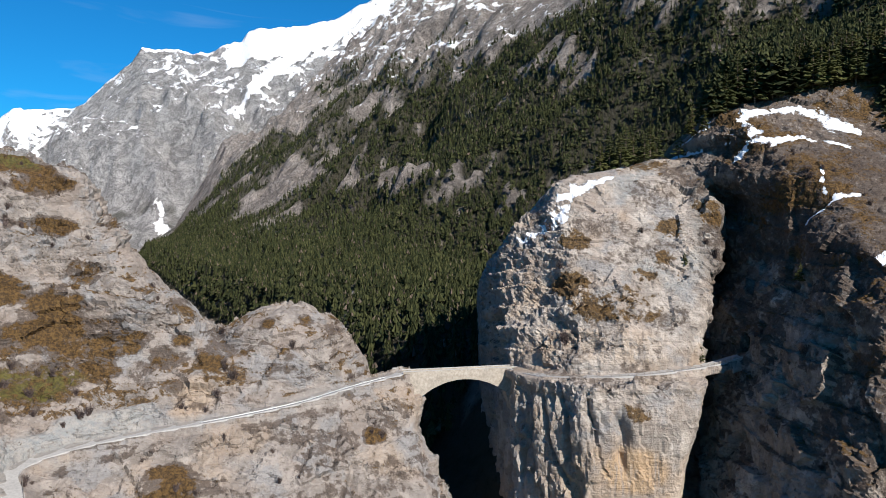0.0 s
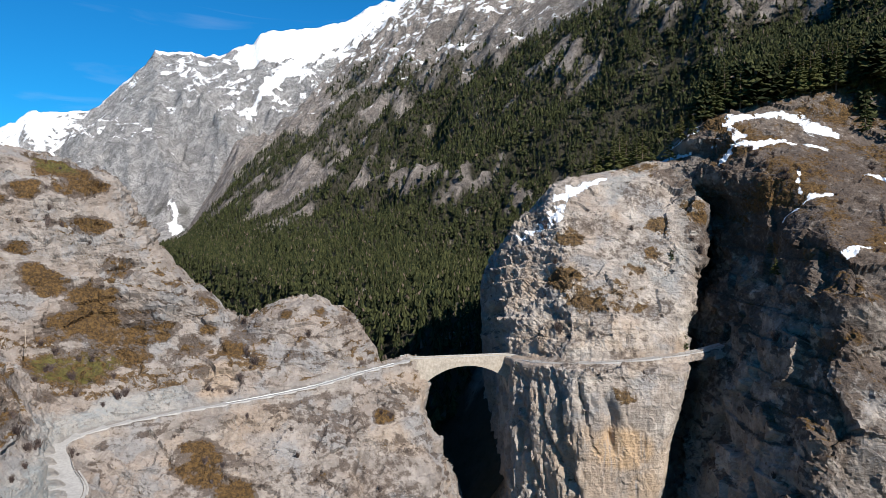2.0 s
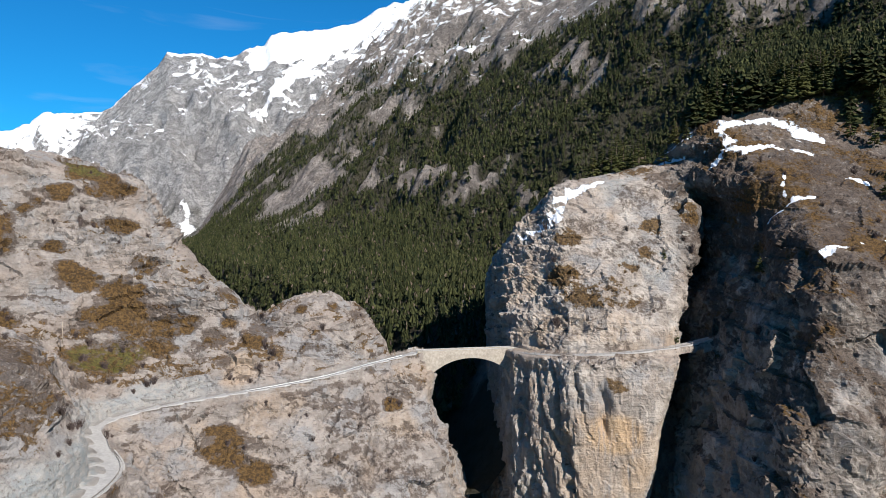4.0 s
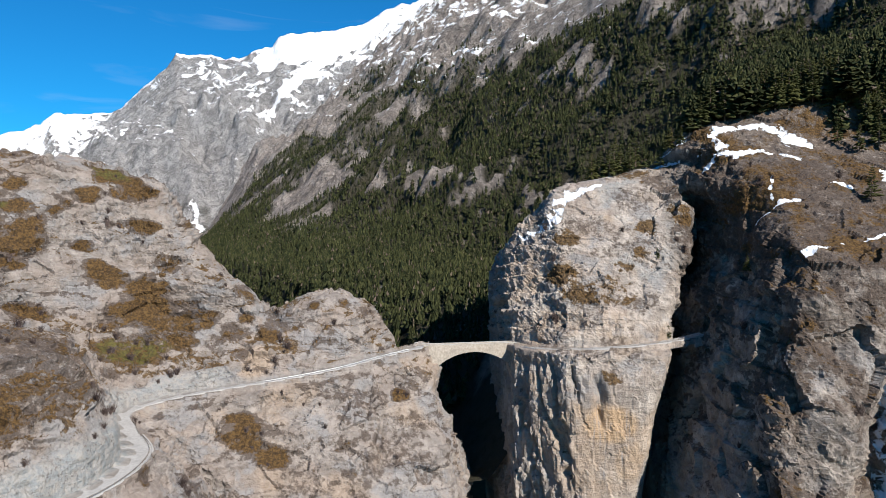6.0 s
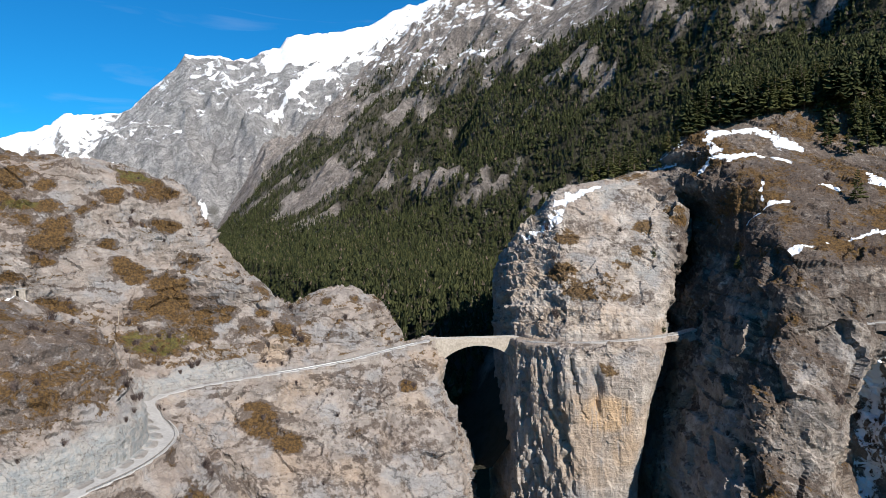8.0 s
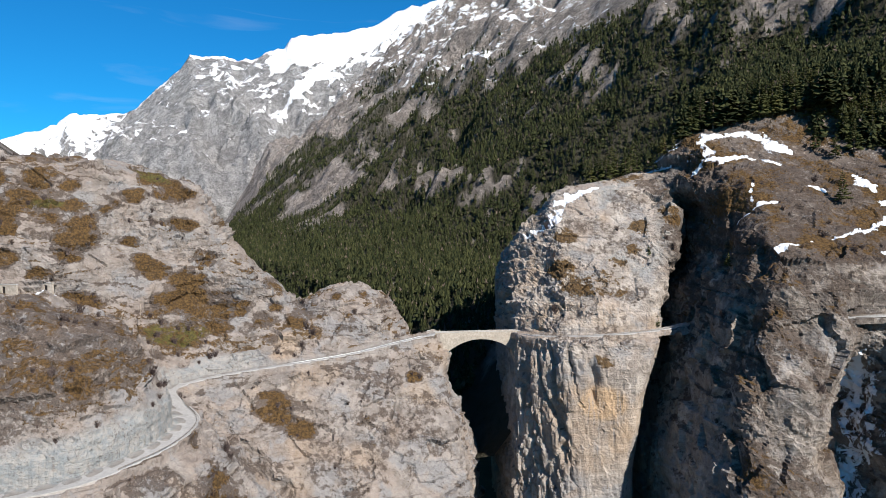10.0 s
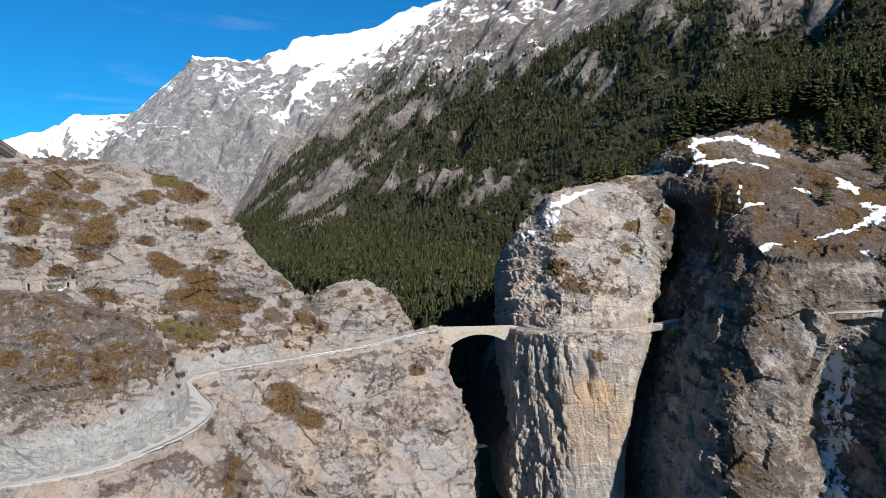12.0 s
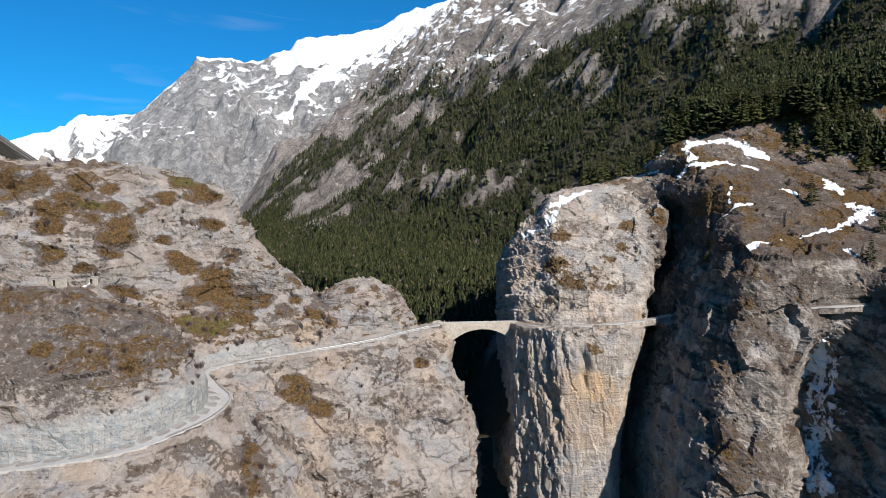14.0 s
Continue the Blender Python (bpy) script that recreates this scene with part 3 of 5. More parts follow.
# ---------------------------------------------------------------- the rock on the right bank
def wood_hill(x, y):
    """The wooded slope that climbs away behind the snowy knoll."""
    edge = 146 + 0.48 * (y - 395)
    z = 136 + 0.43 * (y - 395) - 0.0006 * np.clip(y - 395, 0, 400) ** 2 + 0.22 * np.clip(x - edge, 0, 400)
    return z - 1.0 * np.clip(edge - x, 0, 400)


def right_plan(x, y):
    sd, zr = ROAD_RIGHT.beside(x, y)
    sl, zl = ROAD_LEDGE.beside(x, y)
    m = np.abs(sl) < np.abs(sd)
    return np.where(m, sl, sd), np.where(m, zl, zr), wood_hill(x, y)


RIGHT_PLAN = Table(right_plan, 4, 334, 170, 450)


def right_base(x, y, z, wood):
    dome = np.interp(z, [-110, -40, 0, 13, 15, 29, 68, 85, 100, 112, 118], [293, 294, 293, 297, 311, 319, 350, 364, 380, 404, 440])
    dome = dome + 1.0 * np.clip(58 - x, 0, 60) + 0.25 * np.clip(x - 95, 0, 60) * ramp(z, 20, -20)
    butt = np.interp(z, [-110, -40, -15, 6, 27, 46, 58, 68, 84, 100, 115, 137], [208, 222, 228, 236, 247, 251, 262, 275, 308, 330, 360, 392])
    left = np.interp(z, [-60, -15, 27, 46, 60, 84, 100, 112, 125], [111, 119, 131, 139, 147, 150, 143, 137, 126])
    gully = 42 * np.exp(-((x - np.interp(z, [-60, -30, 15, 35], [190, 190, 203, 208]) - 6 * vnoise(z / 17, y / 40, z / 30)) / 17) ** 2) * ramp(z, 32, -12)
    right = 10 * ramp(x, 176, 200) * ramp(z, 60, 30) - 50 * ramp(x, 216, 236) * ramp(z, 62, 28)
    w = ramp((x - left) / np.interp(z, [60, 95], [6, 26]), -0.5, 1.0)
    cleft = np.interp(z, [55, 75], [80, 58]) * np.exp(-((x - left + np.interp(z, [55, 75], [3, 4])) / np.interp(z, [55, 75, 100], [9.5, 7, 5])) ** 2) * ramp(z, 104, 82)
    face = dome * (1 - w) + butt * w + cleft + gully + right
    f = face - y
    top = np.interp(x, [15, 25, 37, 53, 60, 75, 118, 140, 155, 330], [28, 58, 77, 89, 99, 108, 116, 125, 139, 139])
    behind = smax(np.interp(x, [15, 37, 60, 118, 155], [40, 72, 98, 114, 136]) - 0.5 * np.clip(y - 425, 0, 300), wood, 4.0)
    w2 = ramp(y, 388, 404)
    top = top * (1 - w2) + behind * w2
    f = smax(f, z - top, 5.0)
    gorge = 31.0 - 0.16 * np.clip(y - 340, 0, 60) + np.interp(z, [-80, -30, 14, 40, 70], [-3, -1, 0, -1, 4])
    return smax(f, gorge - x, 3.0)


def right_field(x, y, z):
    sd, zr, wood = RIGHT_PLAN(x, y)
    f = right_base(x, y, z, wood)
    gx = right_base(x + 0.7, y, z, wood) - f
    gy = right_base(x, y + 0.7, z, wood) - f
    gz = right_base(x, y, z + 0.7, wood) - f
    f = f / np.clip(np.sqrt(gx ** 2 + gy ** 2 + gz ** 2) / 0.7, 0.6, 6)
    return road_cut(f, x, y, z, sd, zr, np.where(x > 165, 2.4, 3.2), np.where(x > 165, 4.0, 9.0))


def right_relief(x, y, z):
    """Smooth slabs high on the pillar, deep flutes below the road, broken crags on the buttress."""
    sd, zr, wood = RIGHT_PLAN(x, y)
    wild = ramp(x + 6 * vnoise(x / 20, y / 20, z / 20), 96, 122)
    low = ramp(z, 14, 4) * (1 - wild)
    high = (1 - ramp(z, 14, 4)) * (1 - wild)
    slab = ramp(x + 0.25 * (z - 50) + 9 * fbm(x / 22, y / 22, z / 22, 3), 70, 84)
    rugged = 0.25 + 0.75 * (1 - slab)
    fine = -(fbm(x / 3.2, y / 3.2, z / 3.0, 3, 0.65, True) - 0.4)
    n = high * (0.35 + 0.65 * rugged) * (1.9 * facets(x, y, z, 13, 13, 15, 0.3, 4, high) - 1.0 * (fbm(x / 20, y / 20, z / 16, 3, 0.5, True) - 0.5))
    n = n + high * rugged * (1.4 * facets(x, y, z, 5.5, 5.5, 4.2, 0.2, 5, high) + 0.6 * facets(x, y, z, 2.6, 2.6, 2.4, 0.1, 6, high))
    n = n + high * (0.05 + 0.16 * rugged) * fine
    n = n + high * (0.6 * slab * ledges(x, y, z, 0.45, 17.0) + 1.0 * (1 - slab) * ledges(x, y, z, -0.06, 9.0))
    # hollows under the shoulder on the gorge side, just above the road
    n = n - 3.2 * high * ramp(-((x - 58) / 13) ** 2 - ((z - 26) / 7) ** 2 + 0.5 * fbm(x / 7, y / 7, z / 9, 3), -0.7, 0.0)
    warp = x + 0.16 * z + 3.0 * vnoise(x / 30, y / 30, z / 22)
    flute = 1 - np.abs(vnoise(warp / 8.0, y / 30 + 3, z / 60) + 0.35 * fbm(x / 7, y / 7, z / 12, 3)) * 3.0
    deep = ramp(66 - x + 8 * vnoise(x / 20, y / 20 + 5, z / 20), 0, 10)
    n = n + low * (-3.6 * deep * np.clip(flute, 0, 1) ** 1.5 - 0.35 * (1 - deep) * np.clip(1 - np.abs(vnoise(warp / 3.4 + 7, y / 30, z / 70)) * 2.4, 0, 1))
    n = n + low * (0.3 + 0.7 * deep) * (1.7 * facets(x, y, z, 6.5, 6.5, 22, 0.12, 7, low) + 0.8 * facets(x, y, z, 3.0, 3.0, 8, 0.12, 8, low) + 0.2 * fine)
    n = n - 4.5 * low * np.exp(-((x - 71 + 0.08 * z - 1.5 * vnoise(x / 9, y / 9, z / 7)) / (1.4 + 0.06 * (z + 22))) ** 2) * ramp(z, -28, -10) * ramp(6 - z, 0, 8)
    crag = -1.8 * (fbm(x / 22, y / 22, z / 26, 3, 0.5, True) - 0.5) + 3.6 * facets(x, y, z, 19, 19, 26, 0.45, 9, wild) + 1.5 * facets(x, y, z, 8.0, 8.0, 10.0, 0.5, 10, wild) * (0.3 + 0.7 * ramp(fbm(x / 20, y / 20, z / 20 + 6, 2), -0.2, 0.3)) + 0.6 * facets(x, y, z, 2.8, 2.8, 2.6, 0.3, 11, wild) + 0.15 * fine
    n = n + wild * (crag + 0.7 * ledges(x, y, z, 0.5, 14.0))
    soft = (1 - 0.8 * ramp(y, 392, 420)) * (1 - 0.5 * ramp(x, 146, 166) * ramp(z, 62, 72))
    return n * soft * shelter(sd, zr, z, np.where(x > 165, 3.2, 4.0), 9)


SNOW = [
    [(119, 412, 113, 3.1), (131, 418, 119, 3.2), (138, 401, 121, 2.4)], [(133, 408, 124, 2.5), (143, 404, 128, 3)],
    [(153, 387, 133, 1.8), (162, 392, 137, 3.1), (175, 394, 139, 2), (187, 393, 139, 2.3), (196, 390, 135, 4), (201, 381, 129, 5.8), (207, 375, 125, 2.6)],
    [(145, 372, 109, 1.7), (151, 371, 117, 2.1), (158, 368, 120, 3), (168, 369, 121, 1.7), (176, 371, 123, 2.2), (187, 368, 120, 1.3), (195, 362, 116, 1.7)],
    [(158, 323, 82, 1.6), (162, 319, 86, 1.9), (169, 318, 91, 1.9), (178, 319, 92, 0.9)],
    [(157, 270, 63, 1.4), (164, 274, 67, 2.1), (174, 278, 70, 1.2), (184, 281, 71, 0.8), (197, 283, 72, 0.9), (211, 290, 75, 1.5), (224, 297, 79, 2.3), (239, 306, 83, 5.2), (245, 313, 88, 4.1), (237, 317, 90, 4.1)],
    [(155, 388, 134, 2.4), (158, 379, 127, 2.6), (153, 371, 118, 2.2)], [(172, 340, 105, 0.7), (167, 328, 97, 0.9), (165, 321, 90, 0.7)], [(140, 392, 121, 2.2), (147, 384, 121, 2.0)],
    [(235, 344, 107, 2.6), (235, 334, 102, 4.6), (236, 327, 98, 1.7)], [(203, 330, 100, 2), (208, 327, 98, 1.2)],
    [(211, 272, 66, 1.1), (218, 269, 64, 2.9), (221, 267, 62, 1.1)],
    [(37, 373, 71, 2.1), (48, 367, 77, 3.1), (58, 363, 84, 3.1), (59, 370, 91, 2.1), (70, 376, 96, 2.7), (86, 385, 102, 1.6)]]
SCRUB = [(88, 330, 43, 8.3), (76, 328, 41, 5.3), (110, 357, 77, 5), (67, 328, 41, 7.3), (56, 338, 50, 6), (92, 339, 55, 4), (62, 353, 71, 5), (129, 363, 84, 6), (103, 345, 62, 4), (76, 294, 4, 3.7), (106, 398, 110, 9)]
BRUSH = [(124, 228, -21, 7.3), (133, 223, -36, 8.2), (136, 221, -47, 7), (143, 249, 33, 9), (152, 247, 27, 6.4), (136, 250, 26, 6.4), (205, 300, 84, 9), (190, 290, 78, 8), (215, 330, 100, 8), (200, 275, 68, 9), (186, 340, 106, 8)]


def near_way(x, y, z, pts):
    """Distance from a chain of places in widths of the chain there."""
    best = np.full(len(x), 9.0)
    for a, b in zip(pts, pts[1:]):
        d = [b[i] - a[i] for i in range(3)]
        t = np.clip(sum((p - a[i]) * d[i] for i, p in enumerate((x, y, z))) / sum(c * c for c in d), 0, 1)
        r = np.sqrt(sum((p - a[i] - t * d[i]) ** 2 * (0.5 if i == 2 else 1.0) for i, p in enumerate((x, y, z))))
        best = np.minimum(best, r / (a[3] + t * (b[3] - a[3])))
    return best


def build_right():
    v, q = whole("right", right_field, (8, 180, -106), (330, 446, 182), CELL, 4.8)
    v, n = carve(v, q, right_relief)
    x, y, z = v.T
    up = n[:, 2]
    terrace = ramp(x + 0.1 * z, 148, 164) * ramp(z, 56, 66)
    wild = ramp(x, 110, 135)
    patch = fbm(x / 17, y / 17, z / 13, 4)
    soil = np.clip(0.8 * ramp(patch, -0.3, 0.4) * ramp(up, -0.1, 0.5) + 0.55 * wild + terrace, 0, 1)
    brush = blobs(x, y, z, BRUSH, 1.3)
    soil = np.maximum(soil, 1.25 * ramp(brush, -0.1, 0.5))
    grass = np.clip(np.maximum(np.maximum(0.4 + 0.5 * blobs(x, y, z, SCRUB, 1.3), 0.3 + 0.25 * brush), terrace * (0.5 + 0.5 * patch)), 0, 1)
    grass = np.maximum(grass, wild * ramp(up, 0.35, 0.8) * (0.45 + 0.3 * patch))
    ochre = ramp(-((x - 77) / 13) ** 2 - ((z + 20) / 9) ** 2, -1.5, -0.3) + 0.35 * ramp(-((x - 70) / 28) ** 2 - ((z + 34) / 26) ** 2, -1.4, -0.4) + 0.25 * ramp(-((x - 70) / 30) ** 2 - ((z - 27) / 8) ** 2, -1.3, -0.3)
    ochre = ochre + 0.25 * ramp(fbm(x / 14, y / 14, z / 20 + 3, 2), 0.25, 0.6)
    snow = np.full(len(x), -0.6)
    for way in SNOW:
        snow = np.maximum(snow, 1.1 - 0.5 * near_way(x, y, z, way))
    snow = (snow + 0.3 * fbm(x / 9, y / 9, z / 9, 3)) * ramp(up, -0.05, 0.2)
    ice = ramp(-np.abs(x - 201 - 0.1 * z) / 9, -1, -0.3) * ramp(26 - z, 0, 16) * ramp(z, -85, -60)
    snow = np.maximum(snow, ice * (0.62 + 0.3 * vnoise(x / 2.5, y / 2.5, z / 14)))
    floor = ramp(y, 395, 412) * ramp(x, 150, 170)
    # the last mask: brown buttress rock, with some of the cleft's shade in its colour
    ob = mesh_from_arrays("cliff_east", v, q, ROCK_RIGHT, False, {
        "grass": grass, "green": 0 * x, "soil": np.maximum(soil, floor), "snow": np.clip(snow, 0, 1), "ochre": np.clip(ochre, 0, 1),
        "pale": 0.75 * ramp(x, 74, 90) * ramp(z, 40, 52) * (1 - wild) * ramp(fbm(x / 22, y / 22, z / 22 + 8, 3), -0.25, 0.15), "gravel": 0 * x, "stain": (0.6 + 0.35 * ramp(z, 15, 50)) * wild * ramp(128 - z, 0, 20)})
    tagged(ob, "tall fluted limestone cliffs with ochre stains and snow on top", "cliff", kind="structure")
    return v, n, grass, soil


RIGHT_SKIN = build_right()


# ---------------------------------------------------------------- mountains
def grid(name, xs, ys, height, material, attrs=None):
    gx, gy = np.meshgrid(xs, ys, indexing="ij")
    z = height(gx, gy)
    v = np.stack([gx.ravel(), gy.ravel(), z.ravel()], 1)
    a, b = gx.shape
    i = np.arange(a * b).reshape(a, b)
    q = np.stack([i[:-1, :-1].ravel(), i[1:, :-1].ravel(), i[1:, 1:].ravel(), i[:-1, 1:].ravel()], 1)
    return mesh_from_arrays(name, v, q, material, True, attrs(v) if attrs else None)


grid("wooded_hill", np.arange(60, 760, 6.0), np.arange(438, 900, 6.0), wood_hill, FOREST_FLOOR)
tagged(bpy.data.objects["wooded_hill"], "brown forest floor on the hill behind the knoll", "hill", kind="structure")


def along(x, y):
    """Distance right of the valley's line, and distance up the valley."""
    return (x - 10) * 0.903 + (y - 340) * 0.43, (y - 340) * 0.903 - (x - 10) * 0.43


def wood_edge(s):
    return np.interp(s, [0, 350, 780, 1500], [960, 1000, 1390, 1700])


OUTCROPS = [(-208, 1752, 60), (-160, 1670, 45), (-116, 1595, 50), (-60, 1420, 46), (-20, 1262, 36), (29, 1246, 34), (112, 1965, 90), (128, 1769, 40), (80, 1888, 75), (204, 1513, 60), (249, 1334, 38), (227, 1420, 45), (371, 1350, 60), (406, 1246, 55),
            (438, 1159, 55), (497, 1117, 50), (528, 1085, 50), (-20, 2020, 70), (95, 1144, 22)]


def outcrop(x, y):
    best = np.zeros(np.shape(x))
    x, y = x + 20 * fbm(x / 38, y / 38, 0 * x, 3, 0.6), y + 28 * fbm(x / 38 + 5, y / 45, 0 * x, 3, 0.6)
    for sx, sy, r in OUTCROPS:
        best = np.maximum(best, 1.25 - ((x - sx) ** 2 + (y - sy) ** 2) / (r * r))
    return np.clip(best, 0, 1)


def wood_line(s):
    """How far up the valley the closed forest reaches at each height of the slope."""
    return np.interp(s, [0, 200, 353, 524, 600, 700, 800], [960, 1200, 1470, 1690, 1580, 1350, 1000])


def slope_height(x, y):
    """The wooded side of the valley behind the bridge."""
    s, a = along(x, y)
    g = np.interp(s, [-700, -90, -30, 10, 45, 90, 172, 335, 467, 758, 1200, 2400], [420, -30, -72, -66, -8, 8, 24, 50, 133, 440, 900, 1500])
    z = g + 0.15 * np.clip(a - 700, -250, 3000) * ramp(s, 100, 400)
    z = z - 60 * ramp(a - wood_edge(s), -30, 90) * ramp(s, 150, 350)
    rough = fbm(x / 260, y / 260, 0 * x, 5, 0.5, True)
    rib = fbm(a / 130, s / 600, 0 * x, 4, 0.5, True)
    far = ramp(a - wood_edge(s), 0, 200)
    crag = outcrop(x, y) * (17 + 9 * fbm(x / 42, y / 42, 0 * x, 4, 0.5, True))
    return z + (rough * 30 + rib * 34 * far + 12 * (fbm(x / 50, y / 50, 0 * x, 3, 0.65, True) - 0.5) * far) * ramp(s, 120, 500) + crag


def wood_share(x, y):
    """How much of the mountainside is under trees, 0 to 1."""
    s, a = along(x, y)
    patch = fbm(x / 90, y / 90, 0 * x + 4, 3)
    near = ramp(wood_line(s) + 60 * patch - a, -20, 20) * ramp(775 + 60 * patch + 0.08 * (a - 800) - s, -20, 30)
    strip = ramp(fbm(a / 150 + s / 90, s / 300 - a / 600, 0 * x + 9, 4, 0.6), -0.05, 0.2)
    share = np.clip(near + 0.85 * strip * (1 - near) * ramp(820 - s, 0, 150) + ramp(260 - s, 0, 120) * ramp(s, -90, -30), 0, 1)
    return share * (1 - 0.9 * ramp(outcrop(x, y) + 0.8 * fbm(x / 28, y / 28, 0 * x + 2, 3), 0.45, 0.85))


def slope_attrs(v):
    x, y, z = v.T
    s, a = along(x, y)
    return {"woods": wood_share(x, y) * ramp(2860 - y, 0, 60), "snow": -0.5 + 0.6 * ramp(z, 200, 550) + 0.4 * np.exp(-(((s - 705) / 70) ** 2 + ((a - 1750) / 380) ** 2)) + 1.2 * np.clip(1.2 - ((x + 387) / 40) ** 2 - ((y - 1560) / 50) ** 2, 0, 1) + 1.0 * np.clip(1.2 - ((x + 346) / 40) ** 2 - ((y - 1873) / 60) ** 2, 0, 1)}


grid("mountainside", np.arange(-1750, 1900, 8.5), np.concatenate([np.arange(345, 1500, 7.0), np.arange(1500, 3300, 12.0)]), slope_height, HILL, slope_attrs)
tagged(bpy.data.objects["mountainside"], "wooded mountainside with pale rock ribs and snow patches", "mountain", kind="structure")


def peak_line(x, y):
    ang = 784 + 1318 * x / y
    line = np.interp(ang, [-500, -200, 0, 30, 48, 95, 130, 190, 238, 255, 330, 345, 370, 405, 430, 445, 460, 560, 600, 640, 780, 1100, 2000],
                     [300, 260, 222, 196, 205, 205, 195, 155, 112, 88, 92, 98, 96, 76, 72, 50, 48, 42, 36, 12, -20, -60, -60])
    return ang, 79 + (395 - line) / 1318 * 4300


def peak_height(x, y):
    """The snowy range that closes the valley."""
    ang, crest = peak_line(x, y)
    d = np.abs(y - 4300) / 1500
    z = crest - (crest + 120) * np.clip(d, 0, 1) ** 0.85
    rib = fbm(x / 420 + y / 900, y / 700, 0 * x, 6, 0.55, True) - 0.5
    return z + (110 * rib + 34 * (fbm(x / 110, y / 110, 0 * x, 4, 0.6, True) - 0.5)) * ramp(z, -100, 300) * np.clip(d * 4, 0.22, 1)


def peak_attrs(v):
    x, y, z = v.T
    ang, crest = peak_line(x, y)
    field = ramp(-(((ang - 540 + 0.25 * (crest - z)) / 115) ** 2 + ((crest - z - 50) / 150) ** 2), -1.3, -0.7)
    bare = ramp(ang, 200, 250) * ramp(430 - ang, 0, 30) * ramp(crest - z, 400, 0)
    gully = ramp(-np.abs((crest - z) - 120 - 2.6 * (560 - ang)) / 70, -1, -0.3) * ramp(ang, 380, 430) * ramp(600 - ang, 0, 30)
    left = ramp(150 - ang, 0, 110)
    return {"woods": 0.7 * ramp(fbm(x / 200, y / 200, 0 * x, 3) + ramp(350 - z, 0, 300), 0.7, 1.0), "snow": 2.6 * field + 1.0 * gully + 1.1 * left - 0.35 * bare - 0.1 + 1.6 * np.clip(1.2 - np.abs((x + 1150) - 0.6 * (3050 - y)) / 45, 0, 1) * ramp(3190 - y, 0, 40)}


grid("snowy_peaks", np.arange(-3600, 2000, 14.0), np.arange(2900, 4700, 14.0), peak_height, FAR_ROCK, peak_attrs)
tagged(bpy.data.objects["snowy_peaks"], "bare grey mountain range with bright snowfields", "mountain", kind="structure")

grid("ground", np.linspace(-4900, 4900, 60), np.linspace(-4900, 4900, 60), lambda x, y: -128 + 0 * x, FOREST_FLOOR)
tagged(bpy.data.objects["ground"], "dark valley floor below the gorge", "ground", kind="structure")

# ---------------------------------------------------------------- woods
def tree_templates(count, tufts, blades, seed):
    """Unit conifers (height 1): rings of loose tufts round a leaning stem, as arrays of triangle corners."""
    rng = np.random.default_rng(seed)
    out = []
    for _ in range(count):
        tris = []
        wide, full = rng.uniform(0.17, 0.27), rng.uniform(0.45, 0.9)
        lean = rng.uniform(-0.04, 0.04, 2)
        for k in range(tufts):
            t = (k + rng.uniform(0, 0.7)) / tufts
            h = 0.1 + 0.88 * t
            r = wide * (1 - t) ** full * rng.uniform(0.75, 1.2) + 0.012
            turn = rng.uniform(0, 2 * np.pi)
            for i in range(blades):
                a = turn + (i + rng.uniform(-0.3, 0.3)) * 2 * np.pi / blades
                q, w = r * rng.uniform(0.7, 1.25), rng.uniform(0.6, 1.0) * np.pi / blades
                tip = [lean[0] * h + q * np.cos(a), lean[1] * h + q * np.sin(a), h - q * rng.uniform(-0.25, 0.45)]
                side = [[lean[0] * h + 0.75 * q * np.cos(a + d), lean[1] * h + 0.75 * q * np.sin(a + d), h - 0.05] for d in (-w, w)]
                top = [lean[0] * h, lean[1] * h, min(1.0, h + rng.uniform(0.7, 1.3) / tufts)]
                tris += [[side[0], tip, top], [tip, side[1], top]]
        out.append(np.array(tris))
    return out


def woods_mesh(name, x, y, z, height, templates, rng, label):
    """Many trees in one mesh, each tree of one piece."""
    vs, fs, at = [], [], 0
    pick = rng.integers(0, len(templates), len(x))
    for k, t in enumerate(templates):
        m = np.nonzero(pick == k)[0]
        flat = t.reshape(-1, 3)
        key, inv = np.unique(np.round(flat, 5), axis=0, return_inverse=True)
        inv = inv.ravel()
        c, s = np.cos(rng.uniform(0, 6.28, len(m))), np.sin(rng.uniform(0, 6.28, len(m)))
        h = height[m]
        wide = h * rng.uniform(0.9, 1.45, len(m))
        vx = (key[None, :, 0] * c[:, None] - key[None, :, 1] * s[:, None]) * wide[:, None] + x[m][:, None]
        vy = (key[None, :, 0] * s[:, None] + key[None, :, 1] * c[:, None]) * wide[:, None] + y[m][:, None]
        vz = key[None, :, 2] * h[:, None] + z[m][:, None] - 0.6
        n = len(key)
        vs.append(np.stack([vx, vy, vz], 2).reshape(-1, 3))
        fs.append((inv.reshape(1, -1, 3) + (np.arange(len(m)) * n)[:, None, None] + at).reshape(-1, 3))
        at += n * len(m)
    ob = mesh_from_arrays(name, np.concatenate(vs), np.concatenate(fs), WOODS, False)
    return tagged(ob, label, "forest", kind="stuff")


def scatter(x0, x1, y0, y1, step, rng):
    gx, gy = np.meshgrid(np.arange(x0, x1, step), np.arange(y0, y1, step), indexing="ij")
    return gx.ravel() + rng.uniform(-0.48, 0.48, gx.size) * step, gy.ravel() + rng.uniform(-0.48, 0.48, gx.size) * step


